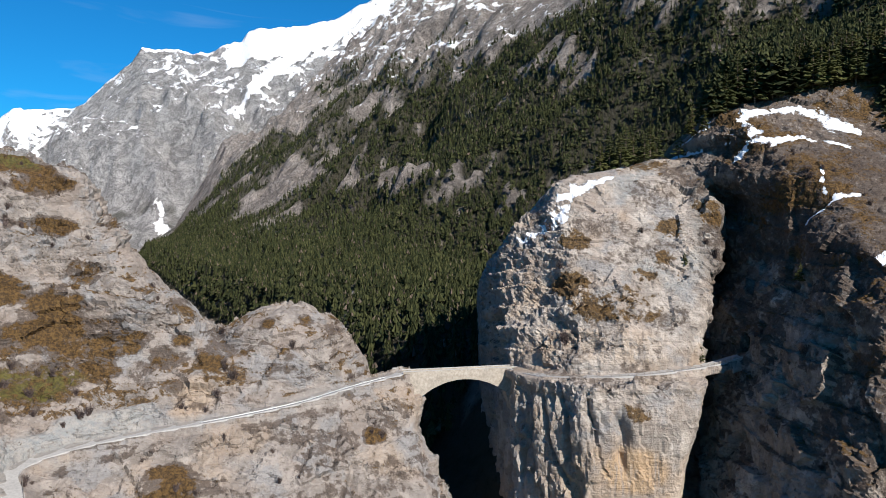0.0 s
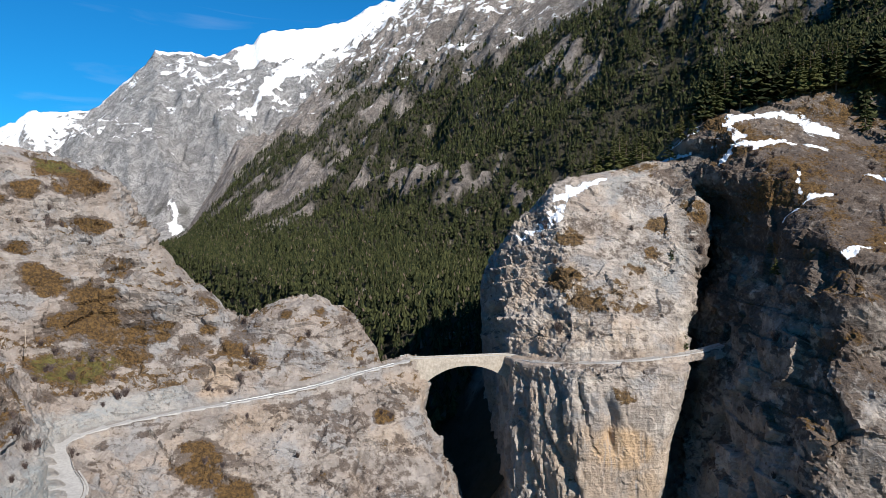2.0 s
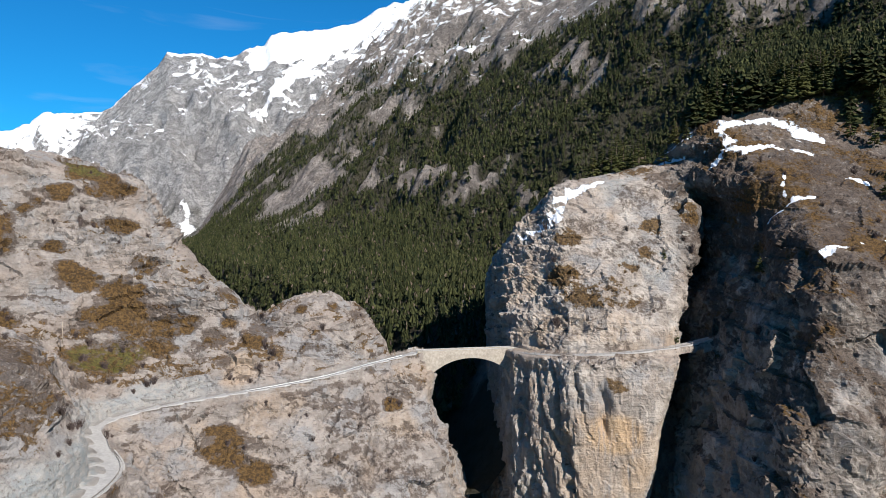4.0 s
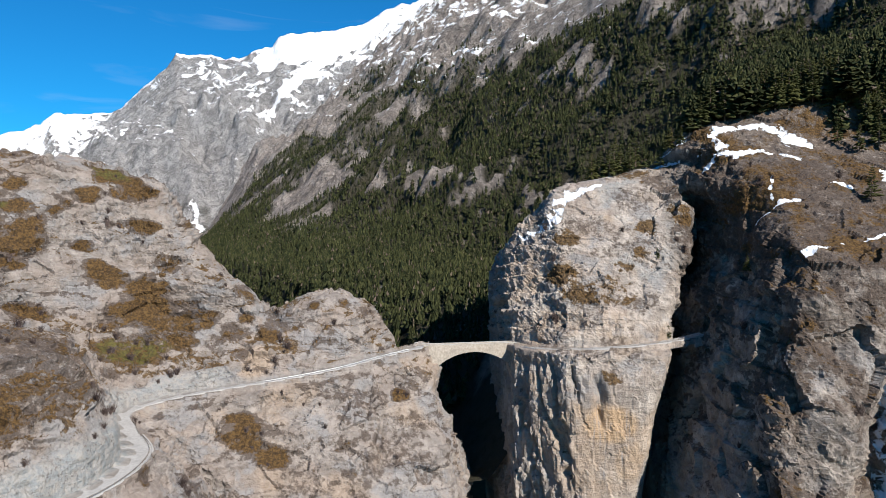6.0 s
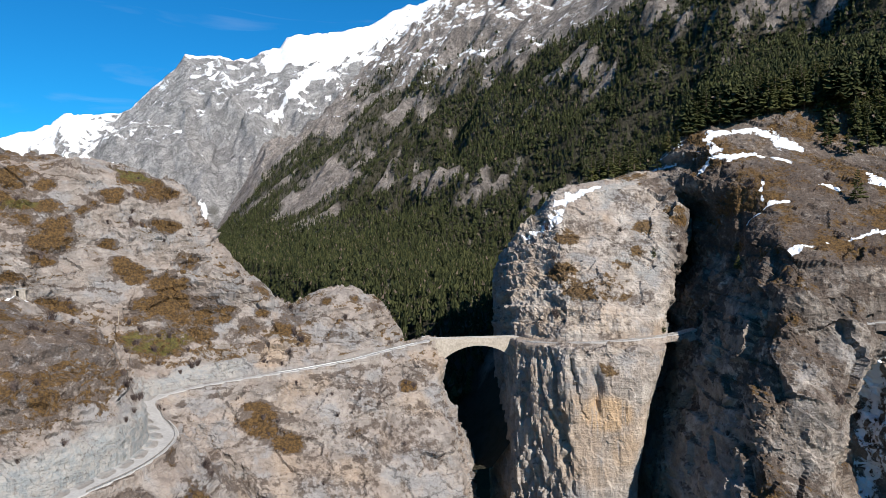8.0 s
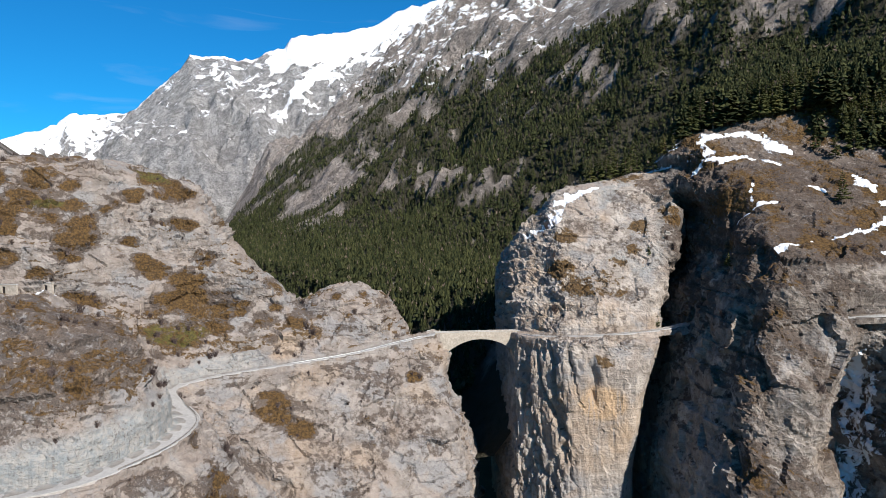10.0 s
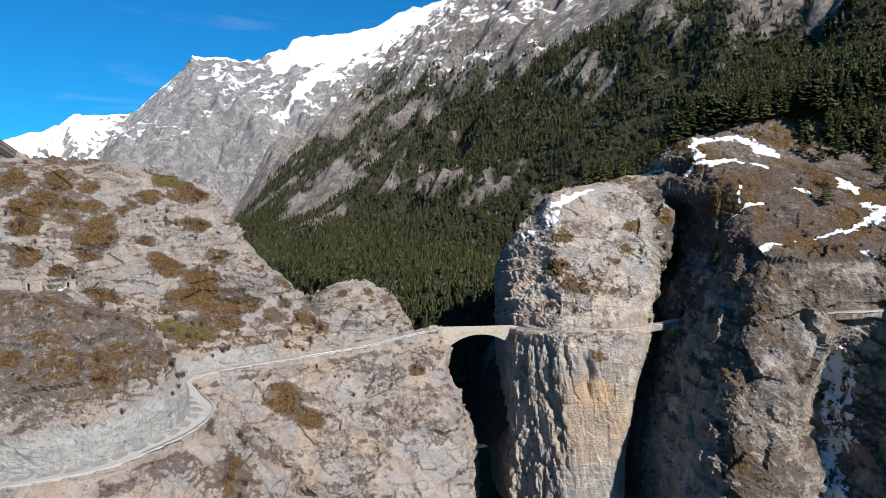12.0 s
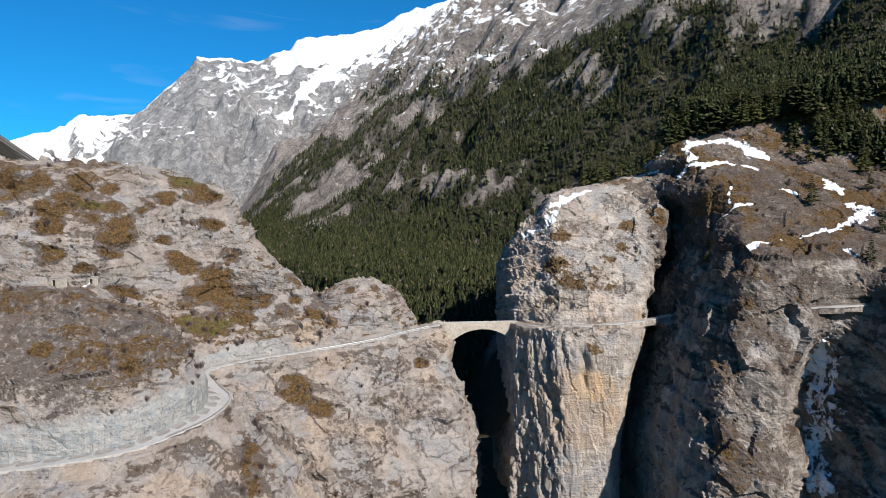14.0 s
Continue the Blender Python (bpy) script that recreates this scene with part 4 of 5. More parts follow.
def build_woods():
    rng = np.random.default_rng(21)
    x, y = scatter(-1500, 1300, 420, 2900, 8.0, rng)
    s, a = along(x, y)
    ang = x / y
    w = wood_share(x, y)
    bare = ramp(-(((x + 150) / 75) ** 2 + ((y - 1440) / 60) ** 2), -1.2, -0.6)
    keep = (s > 12) & (s < 1050) & (ang > -0.5) & (ang < 0.72) & (rng.random(len(x)) < (w - 0.85 * bare) * 0.97)
    x, y = x[keep], y[keep]
    z = slope_height(x, y)
    h = rng.uniform(9, 21, len(x)) * (1 + 0.15 * rng.standard_normal(len(x)))
    near = y < 1300
    woods_mesh("forest", x[near], y[near], z[near], h[near], tree_templates(14, 4, 5, 3), rng, "dense dark green conifer forest on the valley side")
    far = ~near
    woods_mesh("far_forest", x[far], y[far], z[far], h[far], tree_templates(10, 3, 3, 4), rng, "dark conifers scattered over the far rocky slopes")
    x, y = scatter(120, 640, 340, 800, 6.6, rng)
    edge = 150 + 0.48 * (y - 395)
    keep = (x > edge - 14) & (x < 90 + 0.75 * y) & (y > np.interp(x, [150, 215, 240, 300, 400], [403, 400, 386, 350, 350]))
    x, y = x[keep], y[keep]
    z = np.where(y > 392, wood_hill(x, y), np.interp(y, [262, 275, 308, 330, 360, 392], [58, 68, 84, 100, 115, 137]) - 2)
    woods_mesh("hill_forest", x, y, z, rng.uniform(16, 29, len(x)), tree_templates(14, 13, 7, 5), rng, "tall dark pines on the slope behind the snowy knoll")


build_woods()

# ---------------------------------------------------------------- things
def part(name, bm, material, parent=None, label="", smooth=False):
    me = bpy.data.meshes.new(name)
    bm.to_mesh(me)
    bm.free()
    me.materials.append(material)
    for p in me.polygons:
        p.use_smooth = smooth
    ob = new(name, me)
    if parent is not None:
        ob.parent = parent
    return tagged(ob, label)


BR_A, BR_B = Vector((-18, 327.5, 0)), Vector((33, 339.2, 0))
BR_X = (BR_B - BR_A).normalized()
BR_Y = Vector((-BR_X.y, BR_X.x, 0))


def bridge_point(u, v, z):
    return BR_A + BR_X * u + BR_Y * v + Vector((0, 0, z))


def build_bridge():
    br = new("bridge")
    br.location = (0, 0, 0)
    length = (BR_B - BR_A).length
    u0, u1, z0, rise = 8.5, 47.0, 2.4, 6.7
    half = (u1 - u0) / 2
    rad = (half * half + rise * rise) / (2 * rise)
    mid, zc = (u0 + u1) / 2, z0 + rise - rad

    def arch(u):
        return zc + math.sqrt(max(rad * rad - (u - mid) ** 2, 0.0))

    bm = bmesh.new()
    us = [0, u0 * 0.5] + [u0 + (u1 - u0) * i / 32 for i in range(33)] + [(u1 + length) / 2, length]
    rows = []
    for u in us:
        low = arch(u) if u0 <= u <= u1 else -6.0
        rows.append([bm.verts.new(bridge_point(u, v, z)) for v, z in ((-2.6, low), (-2.6, 12.7), (2.6, 12.7), (2.6, low))])
    for a, b in zip(rows, rows[1:]):
        for i in range(4):
            bm.faces.new((a[i], b[i], b[(i + 1) % 4], a[(i + 1) % 4]))
    bm.faces.new(rows[0])
    bm.faces.new(rows[-1][::-1])
    bmesh.ops.recalc_face_normals(bm, faces=bm.faces)
    part("arch_wall", bm, STONE, br)
    def course(name, v, lo, hi, w, material):
        bm = bmesh.new()
        rr = []
        for i in range(25):
            u = length * i / 24
            rr.append([bm.verts.new(bridge_point(u, v + s * w, z)) for s, z in ((-1, lo), (-1, hi), (1, hi), (1, lo))])
        for a, b in zip(rr, rr[1:]):
            for i in range(4):
                bm.faces.new((a[i], b[i], b[(i + 1) % 4], a[(i + 1) % 4]))
        bm.faces.new(rr[0])
        bm.faces.new(rr[-1][::-1])
        bmesh.ops.recalc_face_normals(bm, faces=bm.faces)
        return part(name, bm, material, br)

    for v in (-2.36, 2.36):
        wall = course("parapet", v, 12.5, 13.5, 0.2, STONE)
        course("coping", v, 13.5, 13.78, 0.27, COPING).parent = wall
    course("deck", 0.0, 12.6, 12.82, 2.1, GRAVEL)
    # ring of wedge stones that stands a little proud of the face
    steps = 44
    for k in range(steps):
        ua, ub = (u0 + (u1 - u0) * (k + e) / steps for e in (0.04, 0.96))
        bm = bmesh.new()
        corners = []
        for u in (ua, ub):
            d = Vector((u - mid, 0, arch(u) - zc)).normalized()
            for r, v in ((0.0, -2.68), (0.85, -2.68), (0.85, -2.2), (0.0, -2.2)):
                corners.append(bm.verts.new(bridge_point(u + d.x * r, v, arch(u) + d.z * r)))
        for i in range(4):
            j = (i + 1) % 4
            bm.faces.new((corners[i], corners[j], corners[4 + j], corners[4 + i]))
        bm.faces.new(corners[3::-1])
        bm.faces.new(corners[4:])
        bmesh.ops.recalc_face_normals(bm, faces=bm.faces)
        part("arch_stone", bm, VOUSSOIR, br)
    tagged(br, "single-arched pale stone bridge over the gorge", "bridge")


build_bridge()


def build_road(line, name):
    yy = line.p[:, 1]
    half = (2.7 + np.where(line is ROAD_LEFT, 2.0 * ramp(yy, 250, 232) + 0.8 * np.exp(-((yy - 214) / 16) ** 2), 0 * yy))[:, None]
    a, b = line.ribbon(half, -half, 0.12)
    c, d = line.ribbon(half + 0.1, -half - 0.1, -0.6)
    n = len(a)
    v = np.vstack([a, b, c, d])
    q = []
    for i in range(n - 1):
        q += [(i, n + i, n + i + 1, i + 1), (2 * n + i, i, i + 1, 2 * n + i + 1), (n + i, 3 * n + i, 3 * n + i + 1, n + i + 1)]
    ob = mesh_from_arrays(name, v, q, GRAVEL, False)
    tagged(ob, "narrow pale gravel road along the cliff", "road", kind="structure")


def boxes(bm, m, sx, sy, sz, bevel=0.0):
    """Adds a block of that size whose base stands at m."""
    made = bmesh.ops.create_cube(bm, size=1.0, matrix=m @ Matrix.Translation((0, 0, sz / 2)) @ Matrix.Diagonal((sx, sy, sz, 1)))
    if bevel:
        es = list({e for v in made["verts"] for e in v.link_edges})
        bmesh.ops.bevel(bm, geom=es, offset=bevel, segments=1, affect="EDGES")


def guard_rail(line, offset, start, stop, spacing, material, label, beams=((0.72, 0.32),), post=(0.16, 1.0)):
    """A rail on posts along one side of a road; start and stop are shares of the road's points."""
    n = len(line.p)
    a, _ = line.ribbon(offset, offset, 0.1)
    a = a[int(start * (n - 1)):int(stop * (n - 1)) + 1]
    seg = np.linalg.norm(np.diff(a, axis=0), axis=1)
    run = np.concatenate([[0], np.cumsum(seg)])
    marks = np.arange(0, run[-1], spacing)
    pts = np.stack([np.interp(marks, run, a[:, i]) for i in range(3)], 1)
    rail = new("guard_rail")
    rail.location = pts[0]
    home = Matrix.Translation(-Vector(pts[0]))
    for z, tall in beams:
        bm = bmesh.new()
        rows = []
        for i, p in enumerate(pts):
            d = pts[min(i + 1, len(pts) - 1)] - pts[max(i - 1, 0)]
            side = Vector((-d[1], d[0], 0)).normalized()
            rows.append([bm.verts.new(home @ (Vector(p) + side * s + Vector((0, 0, h)))) for s, h in ((-0.05, z - tall / 2), (-0.11, z), (-0.05, z + tall / 2), (0.03, z + tall / 2), (-0.02, z), (0.03, z - tall / 2))])
        for r, s in zip(rows, rows[1:]):
            for i in range(6):
                bm.faces.new((r[i], s[i], s[(i + 1) % 6], r[(i + 1) % 6]))
        bmesh.ops.recalc_face_normals(bm, faces=bm.faces)
        part("beam", bm, material, rail)
    bm = bmesh.new()
    boxes(bm, Matrix.Translation((0, 0, -0.5)), post[0], post[0], post[1] + 0.5, 0.02)
    first = part("post", bm, material, rail)
    for p in pts[1:]:
        ob = new("post", first.data)
        ob.parent = rail
        ob.location = Vector(p) - Vector(pts[0])
    return tagged(rail, label, "guard rail", "guard rails")


guard_rail(ROAD_LEFT, 2.45, 0.03, 0.24, 3.6, GALV, "grey steel guard rail along the upper road")
guard_rail(ROAD_LEFT, 4.6, 0.47, 0.74, 3.2, STEEL, "rusty guard rail on posts round the road's bend")
guard_rail(ROAD_RIGHT, -2.45, 0.1, 0.8, 3.4, STEEL, "low steel railing along the cliff road beyond the bridge", ((0.45, 0.12), (0.9, 0.12)))
guard_rail(ROAD_LEDGE, -2.45, 0.05, 0.95, 3.4, STEEL, "low steel railing on the rock ledge road", ((0.45, 0.12), (0.9, 0.12)))


def retaining_wall(line, offset, start, stop, height, label):
    """Masonry that carries the outer side of the road, with a coping."""
    n = len(line.p)
    i0, i1 = int(start * (n - 1)), int(stop * (n - 1))
    a, b = line.ribbon(offset, offset + math.copysign(0.5, offset), 0.25)
    a, b = a[i0:i1 + 1], b[i0:i1 + 1]
    wall = new("retaining_wall")
    wall.location = a[0]
    home = Vector(a[0])
    for name, top, low, grow, mat in (("wall_body", -0.02, -height, 0.0, CONCRETE), ("coping", 0.2, -0.02, 0.06, COPING)):
        bm = bmesh.new()
        rows = []
        for p, q in zip(a, b):
            d = (Vector(q) - Vector(p)).normalized() * grow
            batter = (Vector(q) - Vector(p)).normalized() * (0.12 * height if grow == 0 else 0)
            rows.append([bm.verts.new(Vector(c) - home + o) for c, o in ((p, -d + Vector((0, 0, low))), (p, -d + Vector((0, 0, top))), (q, d + Vector((0, 0, top))), (q, d + batter + Vector((0, 0, low))))])
        for r, s in zip(rows, rows[1:]):
            for i in range(4):
                bm.faces.new((r[i], s[i], s[(i + 1) % 4], r[(i + 1) % 4]))
        bm.faces.new(rows[0])
        bm.faces.new(rows[-1][::-1])
        bmesh.ops.recalc_face_normals(bm, faces=bm.faces)
        part(name, bm, mat, wall)
    return tagged(wall, label, "wall")


retaining_wall(ROAD_LEFT, 4.75, 0.76, 0.95, 3.2, "pale masonry retaining wall under the lower road")
retaining_wall(ROAD_RIGHT, -2.7, 0.58, 0.97, 5.5, "dark stone retaining wall across the shaded cleft")
retaining_wall(ROAD_LEFT, 5.55, 0.52, 0.58, 1.6, "low stone kerb wall round the road's bend")


def casemate(x, y, z, turn, wing, label):
    """A low masonry front with a dark doorway, built into the foot of the cliff; wing: length of the wall beside it."""
    front = new("casemate")
    front.matrix_world = pose(x, y, z, 0, 0, turn)
    bm = bmesh.new()
    for m, s in (((-1.75, 0.5, -1.5), (1.3, 1.0, 6.0)), ((1.75 + wing / 2, 0.5, -1.5), (1.3 + wing, 1.0, 6.0)), ((0, 0.5, 3.4), (2.2, 1.0, 1.1))):
        boxes(bm, Matrix.Translation(m), *s, 0.08)
    part("stone_front", bm, STONE, front)
    bm = bmesh.new()
    boxes(bm, Matrix.Translation((wing / 2, 0.45, 4.5)), 5.0 + wing, 1.3, 0.35, 0.06)
    part("coping", bm, COPING, front)
    # two-leaved dark panel added in the opening, in place of the shade within
    bm = bmesh.new()
    boxes(bm, Matrix.Translation((0, 0.75, -1.4)), 2.2, 0.14, 4.8, 0.02)
    for sx in (-0.55, 0.55):
        boxes(bm, Matrix.Translation((sx, 0.66, -1.0)), 0.9, 0.06, 4.2, 0.02)
    part("door", bm, DOORWAY_DARK, front, "near-black panel added for the shade inside the doorway")
    return tagged(front, label, "casemate", "casemates")


casemate(-214.8, 257.6, 43.0, -14, 2.0, "low stone casemate front with a dark doorway under the cliff")
casemate(-233.0, 251.2, 42.7, -14, 6.0, "stone casemate front with a dark doorway and a wing wall")


def utility_pole(x, y, z, height, label):
    pole = new("utility_pole")
    pole.location = (x, y, z)
    bm = bmesh.new()
    bmesh.ops.create_cone(bm, cap_ends=True, segments=10, radius1=0.19, radius2=0.13, depth=height + 1.0, matrix=Matrix.Translation((0, 0, height / 2 - 0.5)))
    part("shaft", bm, WOOD, pole, smooth=True)
    bm = bmesh.new()
    boxes(bm, Matrix.Translation((0, 0, height - 0.8)), 1.6, 0.14, 0.14, 0.02)
    part("crossarm", bm, WOOD, pole)
    for sx in (-0.7, 0.7):
        bm = bmesh.new()
        bmesh.ops.create_cone(bm, cap_ends=True, segments=8, radius1=0.07, radius2=0.04, depth=0.22, matrix=Matrix.Translation((sx, 0, height - 0.55)))
        part("insulator", bm, COPING, pole)
    return tagged(pole, label, "pole")


utility_pole(-172, 273, 26.5, 9.0, "weathered wooden pole on the grassy terrace")


def bridge_block():
    bm = bmesh.new()
    boxes(bm, pose(-21.5, 330.6, 12.2, 0, 0, 14), 2.4, 1.2, 2.2, 0.12)
    tagged(part("stone_block", bm, COPING), "squat pale stone block at the end of the parapet", "stone block")


bridge_block()

build_road(ROAD_LEFT, "road_west")
build_road(ROAD_RIGHT, "road_east")
build_road(ROAD_LEDGE, "road_ledge")

# ---------------------------------------------------------------- single trees and shrubs
def tri_mesh(name, tris, material, smooth=False):
    """A mesh out of an array of triangle corners."""
    flat = np.asarray(tris, float).reshape(-1, 3)
    me_ob = mesh_from_arrays(name, flat, np.arange(len(flat)).reshape(-1, 3), material, smooth)
    me = me_ob.data
    bpy.data.objects.remove(me_ob)
    return me


def spike(a, b, r, sides=3, tip=0.15):
    """A tapered stick from a to b."""
    a, b = np.array(a, float), np.array(b, float)
    d = b - a
    u = np.cross(d, (0.3, 0.5, 0.8))
    u /= np.linalg.norm(u) + 1e-9
    w = np.cross(d / (np.linalg.norm(d) + 1e-9), u)
    ang = np.arange(sides) * 2 * np.pi / sides
    ra = a + r * (np.cos(ang)[:, None] * u + np.sin(ang)[:, None] * w)
    rb = b + r * tip * (np.cos(ang)[:, None] * u + np.sin(ang)[:, None] * w)
    out = []
    for i in range(sides):
        j = (i + 1) % sides
        out += [(ra[i], ra[j], rb[j]), (ra[i], rb[j], rb[i])]
    return out


def clump(c, along_dir, length, wide, thick, rng):
    """A ragged tuft of needles: a stretched double pyramid."""
    d = np.array(along_dir, float)
    d /= np.linalg.norm(d)
    u = np.cross(d, (0, 0, 1))
    u /= np.linalg.norm(u) + 1e-9
    w = np.cross(u, d)
    c = np.array(c, float)
    ends = (c - d * length * 0.5, c + d * length * rng.uniform(0.45, 0.7))
    ring = [c + u * wide * rng.uniform(0.7, 1.2), c + w * thick * rng.uniform(0.6, 1.2), c - u * wide * rng.uniform(0.7, 1.2), c - w * thick * rng.uniform(0.6, 1.2)]
    out = []
    for i in range(4):
        j = (i + 1) % 4
        out += [(ring[i], ring[j], ends[1]), (ring[j], ring[i], ends[0])]
    return out


def pine_meshes(seed, height, broad, bare=False):
    """Trunk and crown of a conifer that stands at the origin."""
    rng = np.random.default_rng(seed)
    trunk = spike((0, 0, -0.8), (rng.uniform(-0.2, 0.2), rng.uniform(-0.2, 0.2), height * 0.97), 0.018 * height + 0.05, 7, 0.12)
    crown = []
    levels = 14
    for k in range(levels):
        t = k / (levels - 1)
        z = height * (0.14 + 0.84 * t)
        reach = broad * height * (1 - t) ** 0.75 * rng.uniform(0.75, 1.15) + 0.25
        for i in range(rng.integers(5, 8)):
            a = rng.uniform(0, 2 * np.pi)
            out = reach * rng.uniform(0.65, 1.2)
            droop = rng.uniform(-0.30, 0.08) + 0.35 * t
            d = np.array((np.cos(a), np.sin(a), droop))
            base = np.array((0, 0, z))
            trunk += spike(base, base + d * out, 0.05 + 0.004 * height * (1 - t), 3)
            if bare:
                for f in (0.4, 0.6, 0.8):
                    for _ in range(3):
                        e = base + d * out * f
                        crown += spike(e, e + np.array((rng.uniform(-1, 1), rng.uniform(-1, 1), rng.uniform(-0.2, 0.9))) * 0.11 * height * (1 - 0.6 * t), 0.05)
                continue
            for f, s in ((0.5, 0.8), (0.82, 1.0), (1.05, 0.7)):
                c = base + d * out * f + rng.uniform(-0.2, 0.2, 3)
                side = d + 0.6 * rng.uniform(-1, 1, 3) * (1, 1, 0.4)
                crown += clump(c, side, out * 0.75 * s, out * 0.28 * s + 0.15, out * 0.16 * s + 0.12, rng)
    crown += spike((0, 0, height * 0.9), (0, 0, height * 1.03), 0.2, 5, 0.05)
    return trunk, crown


PINES = []
for _seed, _h, _b in ((1, 15, 0.20), (2, 18, 0.17), (3, 12, 0.24), (4, 16, 0.19)):
    _t, _c = pine_meshes(_seed, _h, _b)
    PINES.append((tri_mesh("trunk", _t, BARK), tri_mesh("crown", _c, NEEDLES), _h))
_t, _c = pine_meshes(9, 14, 0.18, True)
BARE = (tri_mesh("trunk", _t, LARCH), tri_mesh("crown", _c, LARCH), 14)


def ground_at(skin, x, y, top=True):
    """Height of a rock skin near a place: the highest point within reach."""
    v = skin[0]
    m = (np.abs(v[:, 0] - x) < 1.6) & (np.abs(v[:, 1] - y) < 1.6)
    return float(v[m, 2].max()) if m.any() else None


def put_tree(kind, x, y, z, height, turn, label, group="conifers", name="pine_tree"):
    trunk, crown, h = kind
    s = height / h
    tree = new(name)
    tree.matrix_world = pose(x, y, z, 0, 0, turn) @ Matrix.Diagonal((s, s, s, 1))
    for me in (trunk, crown):
        ob = new(me.name.split(".")[0], me)
        ob.parent = tree
    return tagged(tree, label, "tree", group)


def build_trees():
    rng = np.random.default_rng(33)
    spots = []
    for x, y, h in ((84, 400, 12), (90, 404, 14), (95, 400, 13), (99, 405, 16), (104, 408, 15), (109, 405, 13), (101, 412, 17), (114, 411, 16), (92, 411, 15), (119, 416, 14), (86, 408, 13)):
        spots.append((x, y, h, "green pine with dense needles in the clump on the pillar's top"))
    for x, y, h in ((139, 398, 9), (146, 404, 10), (134, 404, 12), (129, 409, 11), (150, 410, 13), (141, 412, 12)):
        spots.append((x, y, h, "small green pine beside the snow on the knoll"))
    for x, y, h in ((214, 318, 13), (224, 376, 14), (232, 366, 12), (246, 372, 16), (262, 352, 15), (268, 365, 17), (255, 330, 9), (222, 262, 12), (240, 285, 13), (258, 300, 15), (276, 318, 16), (285, 345, 17), (251, 268, 14), (270, 285, 15)):
        spots.append((x, y, h, "tall pine with loose crown on the brown grassy slope"))
    for i in range(135):
        x, y = 150 + i * 1.15 + rng.uniform(-2, 2), 399 + rng.uniform(0, 26)
        if x > 225:
            y -= (x - 225) * 0.6
        spots.append((x, y, rng.uniform(15, 21), "tall dark pine at the edge of the wood above the snow"))
    for x, y, h, label in spots:
        z = ground_at(RIGHT_SKIN, x, y)
        if z is None:
            z = float(wood_hill(np.array([x]), np.array([y]))[0])
        put_tree(PINES[rng.integers(0, 4)], x, y, z, h * rng.uniform(1.15, 1.45), rng.uniform(0, 360), label)
    for x, y, h in ((136, 409, 13), (178, 412, 16), (205, 415, 15)):
        z = ground_at(RIGHT_SKIN, x, y) or 136.0
        put_tree(BARE, x, y, z, h, rng.uniform(0, 360), "bare reddish-brown larch among the pines", "larches", "larch_tree")
    for x, y, z, h in ((111.5, 343.3, 60, 5.5), (112, 321.5, 19, 6.5), (147, 306, 55, 8)):
        put_tree(PINES[2], x, y, z - 0.3, h, rng.uniform(0, 360), "small dark pine rooted in the bare rock", "rock pines")


build_trees()


def shrub_mesh(seed, twigs, height, wide):
    rng = np.random.default_rng(seed)
    out = []
    for _ in range(twigs):
        a, lean = rng.uniform(0, 2 * np.pi), rng.uniform(0.1, 1.0)
        foot = np.array((rng.uniform(-0.35, 0.35) * wide, rng.uniform(-0.35, 0.35) * wide, -0.3))
        tip = foot + np.array((np.cos(a) * lean * wide, np.sin(a) * lean * wide, height * rng.uniform(0.5, 1.0) + 0.3))
        out += spike(foot, tip, 0.05, 3)
        for f in (0.5, 0.75):
            p = foot + (tip - foot) * f
            out += spike(p, p + np.array((rng.uniform(-0.5, 0.5), rng.uniform(-0.5, 0.5), rng.uniform(0.1, 0.7))) * height * 0.5, 0.035, 3)
    return tri_mesh("bare_shrub", out, TWIGS)


SHRUBS = [shrub_mesh(40 + i, 42, 1.5 + 0.25 * i, 0.8 + 0.12 * i) for i in range(4)]


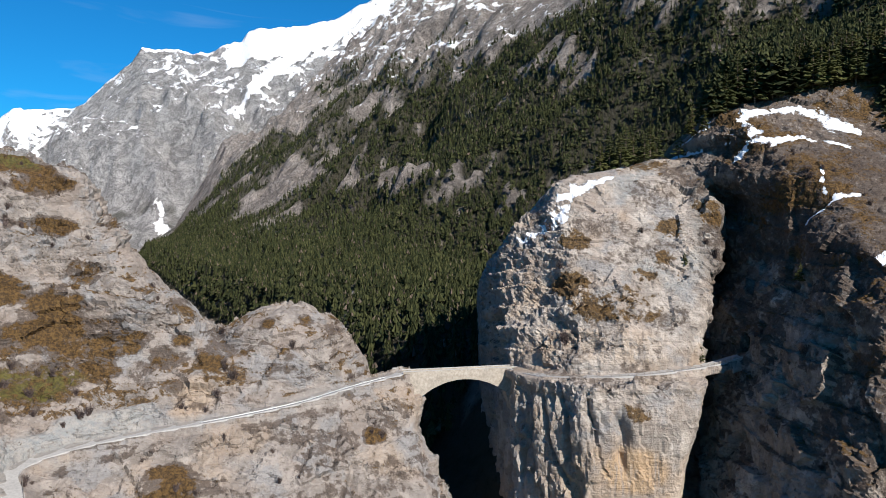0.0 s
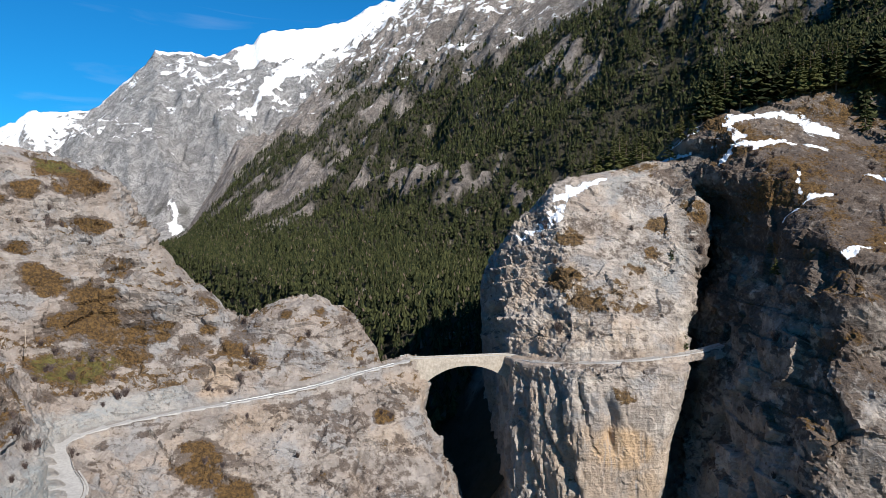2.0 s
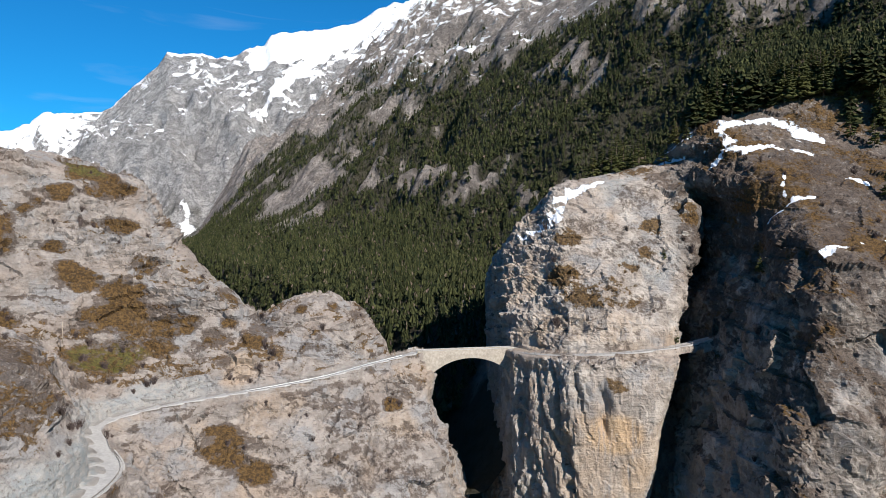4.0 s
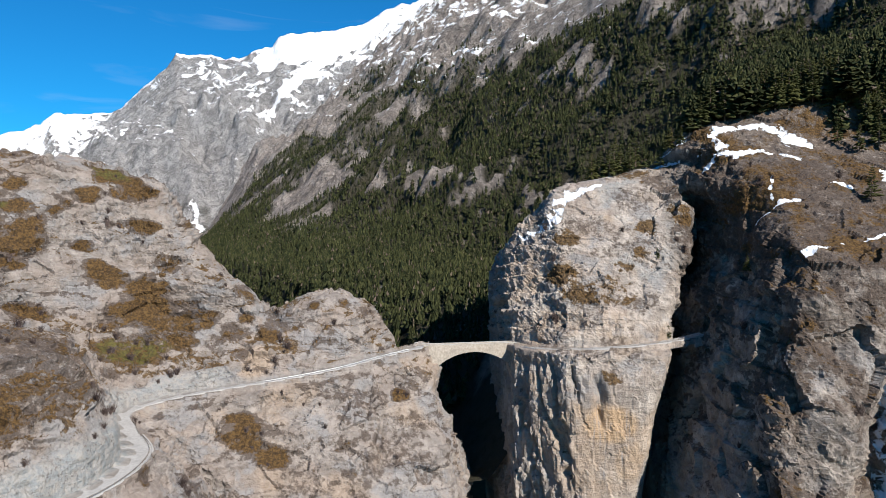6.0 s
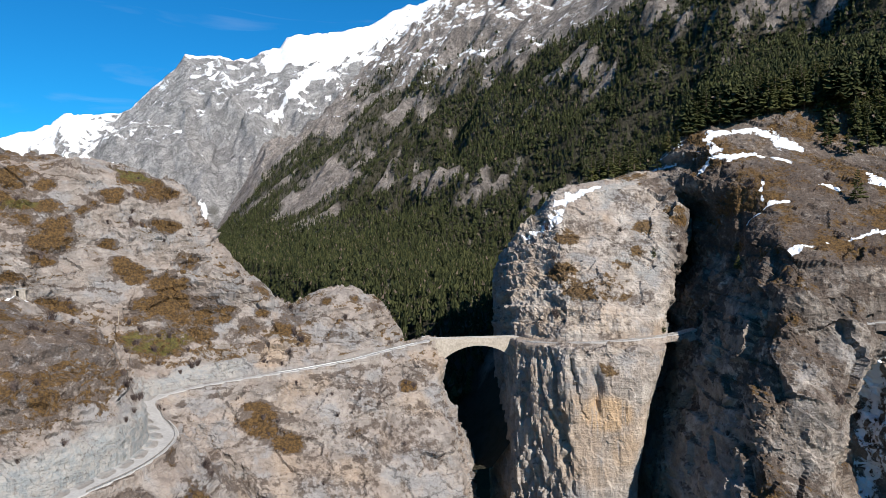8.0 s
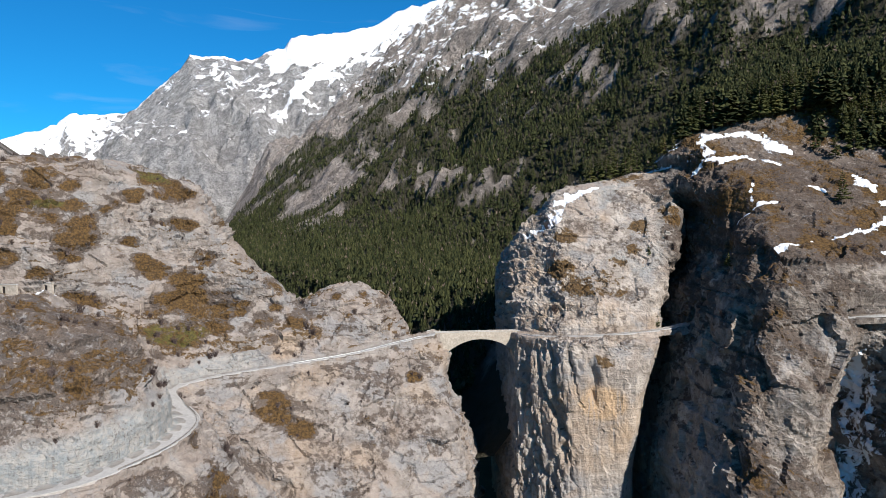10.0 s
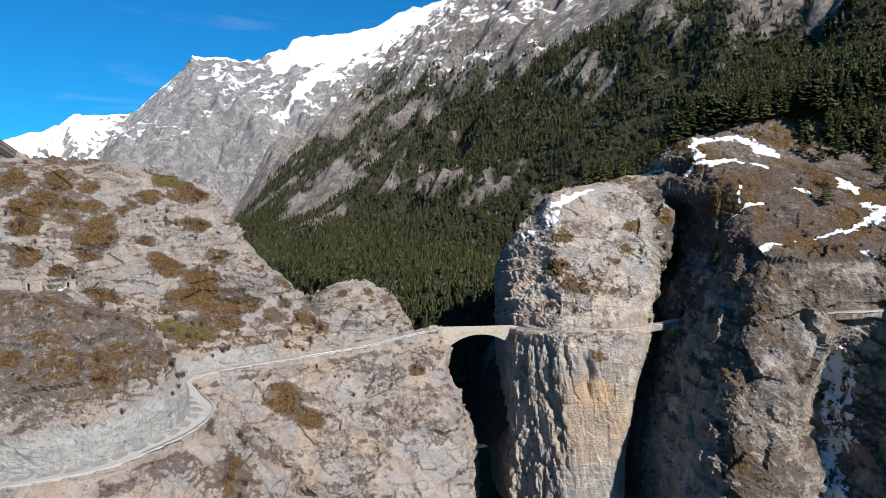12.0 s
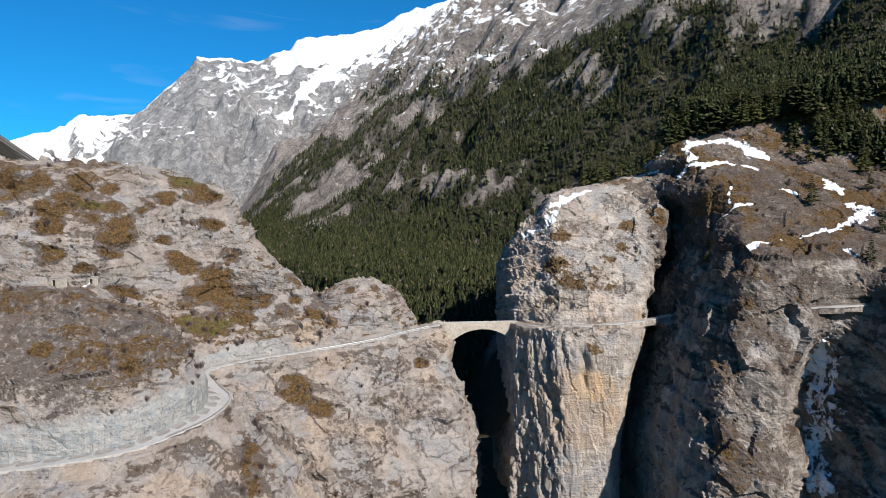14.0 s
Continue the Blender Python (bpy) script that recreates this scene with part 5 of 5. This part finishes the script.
def build_shrubs():
    rng = np.random.default_rng(5)
    total = 0
    for skin, want, cond, label in (
            (LEFT_SKIN, 190, lambda v, n: (v[:, 0] < -25) & (v[:, 1] < 340) & (v[:, 2] > -70), "bare purple-brown shrub on the limestone slope"),
            (RIGHT_SKIN, 108, lambda v, n: (v[:, 1] < 385) & (v[:, 2] > -60) & ((v[:, 2] > 62) | (v[:, 0] < 130) | (v[:, 2] < 50)), "bare brown shrub clinging to the cliff")):
        v, n, grass, soil = skin
        sd = np.abs(LEFT_PLAN(v[:, 0], v[:, 1])[1]) if skin is LEFT_SKIN else np.abs(RIGHT_PLAN(v[:, 0], v[:, 1])[0])
        ok = cond(v, n) & (n[:, 2] > 0.3) & (n[:, 1] < 0.2) & (sd > 4.6)
        w = np.where(ok, 0.15 + soil + 0.4 * (grass > 0.4) + 1.5 * np.exp(-((sd - 7) / 4) ** 2), 0.0)
        w = w * (0.04 + ramp(fbm(v[:, 0] / 13, v[:, 1] / 13, v[:, 2] / 13, 2), 0.15, 0.45))
        pick = rng.choice(len(v), want, replace=False, p=w / w.sum())
        for i in pick:
            ob = new("bare_shrub", SHRUBS[rng.integers(0, 4)])
            s = rng.uniform(0.7, 1.6) * rng.uniform(0.9, 1.7)
            ob.matrix_world = pose(*v[i], rng.uniform(-8, 8), rng.uniform(-8, 8), rng.uniform(0, 360)) @ Matrix.Diagonal((s * rng.uniform(0.9, 1.4), s, s, 1))
            tagged(ob, label, "shrub", "bare shrubs")
            total += 1


build_shrubs()


def build_tufts():
    """Dry grass and low scrub, too much to count."""
    rng = np.random.default_rng(8)
    for skin, want, name, label in ((LEFT_SKIN, 9000, "dry_grass", "dry brown grass tufts on the ledges"), (RIGHT_SKIN, 7000, "dry_scrub", "brown scrub and grass on the east cliffs")):
        v, n, grass, soil = skin
        sd = np.abs(LEFT_PLAN(v[:, 0], v[:, 1])[1]) if skin is LEFT_SKIN else np.abs(RIGHT_PLAN(v[:, 0], v[:, 1])[0])
        ok = (n[:, 2] > 0.25) & (n[:, 1] < 0.4) & (sd > 4.2) & (v[:, 2] > -75) & (v[:, 1] < 392)
        w = np.where(ok, 0.05 + 0.8 * ramp(grass, 0.35, 0.6) + 0.7 * soil, 0.0)
        pick = rng.choice(len(v), want, replace=False, p=w / w.sum())
        p = v[pick] + rng.uniform(-0.5, 0.5, (want, 3)) * (1, 1, 0.05)
        r = rng.uniform(0.2, 0.55, want) * np.where(rng.random(want) < 0.12, 1.8, 1.0)
        ang = rng.uniform(0, 6.28, want)
        verts = []
        for i in range(5):
            a = ang + i * 1.2566 + rng.uniform(-0.4, 0.4, want)
            for turn, out, up in ((-0.5, 0.3, -0.2), (0.5, 0.3, -0.2), (0.0, rng.uniform(0.6, 1.2, want), rng.uniform(0.5, 1.3, want))):
                verts.append(p + np.stack([r * out * np.cos(a + turn), r * out * np.sin(a + turn), r * up], 1))
        verts = np.stack(verts, 1).reshape(-1, 3)
        faces = np.arange(len(verts)).reshape(-1, 3)
        tagged(mesh_from_arrays(name, verts, faces, TUFT, False), label, "grass", kind="stuff")


build_tufts()
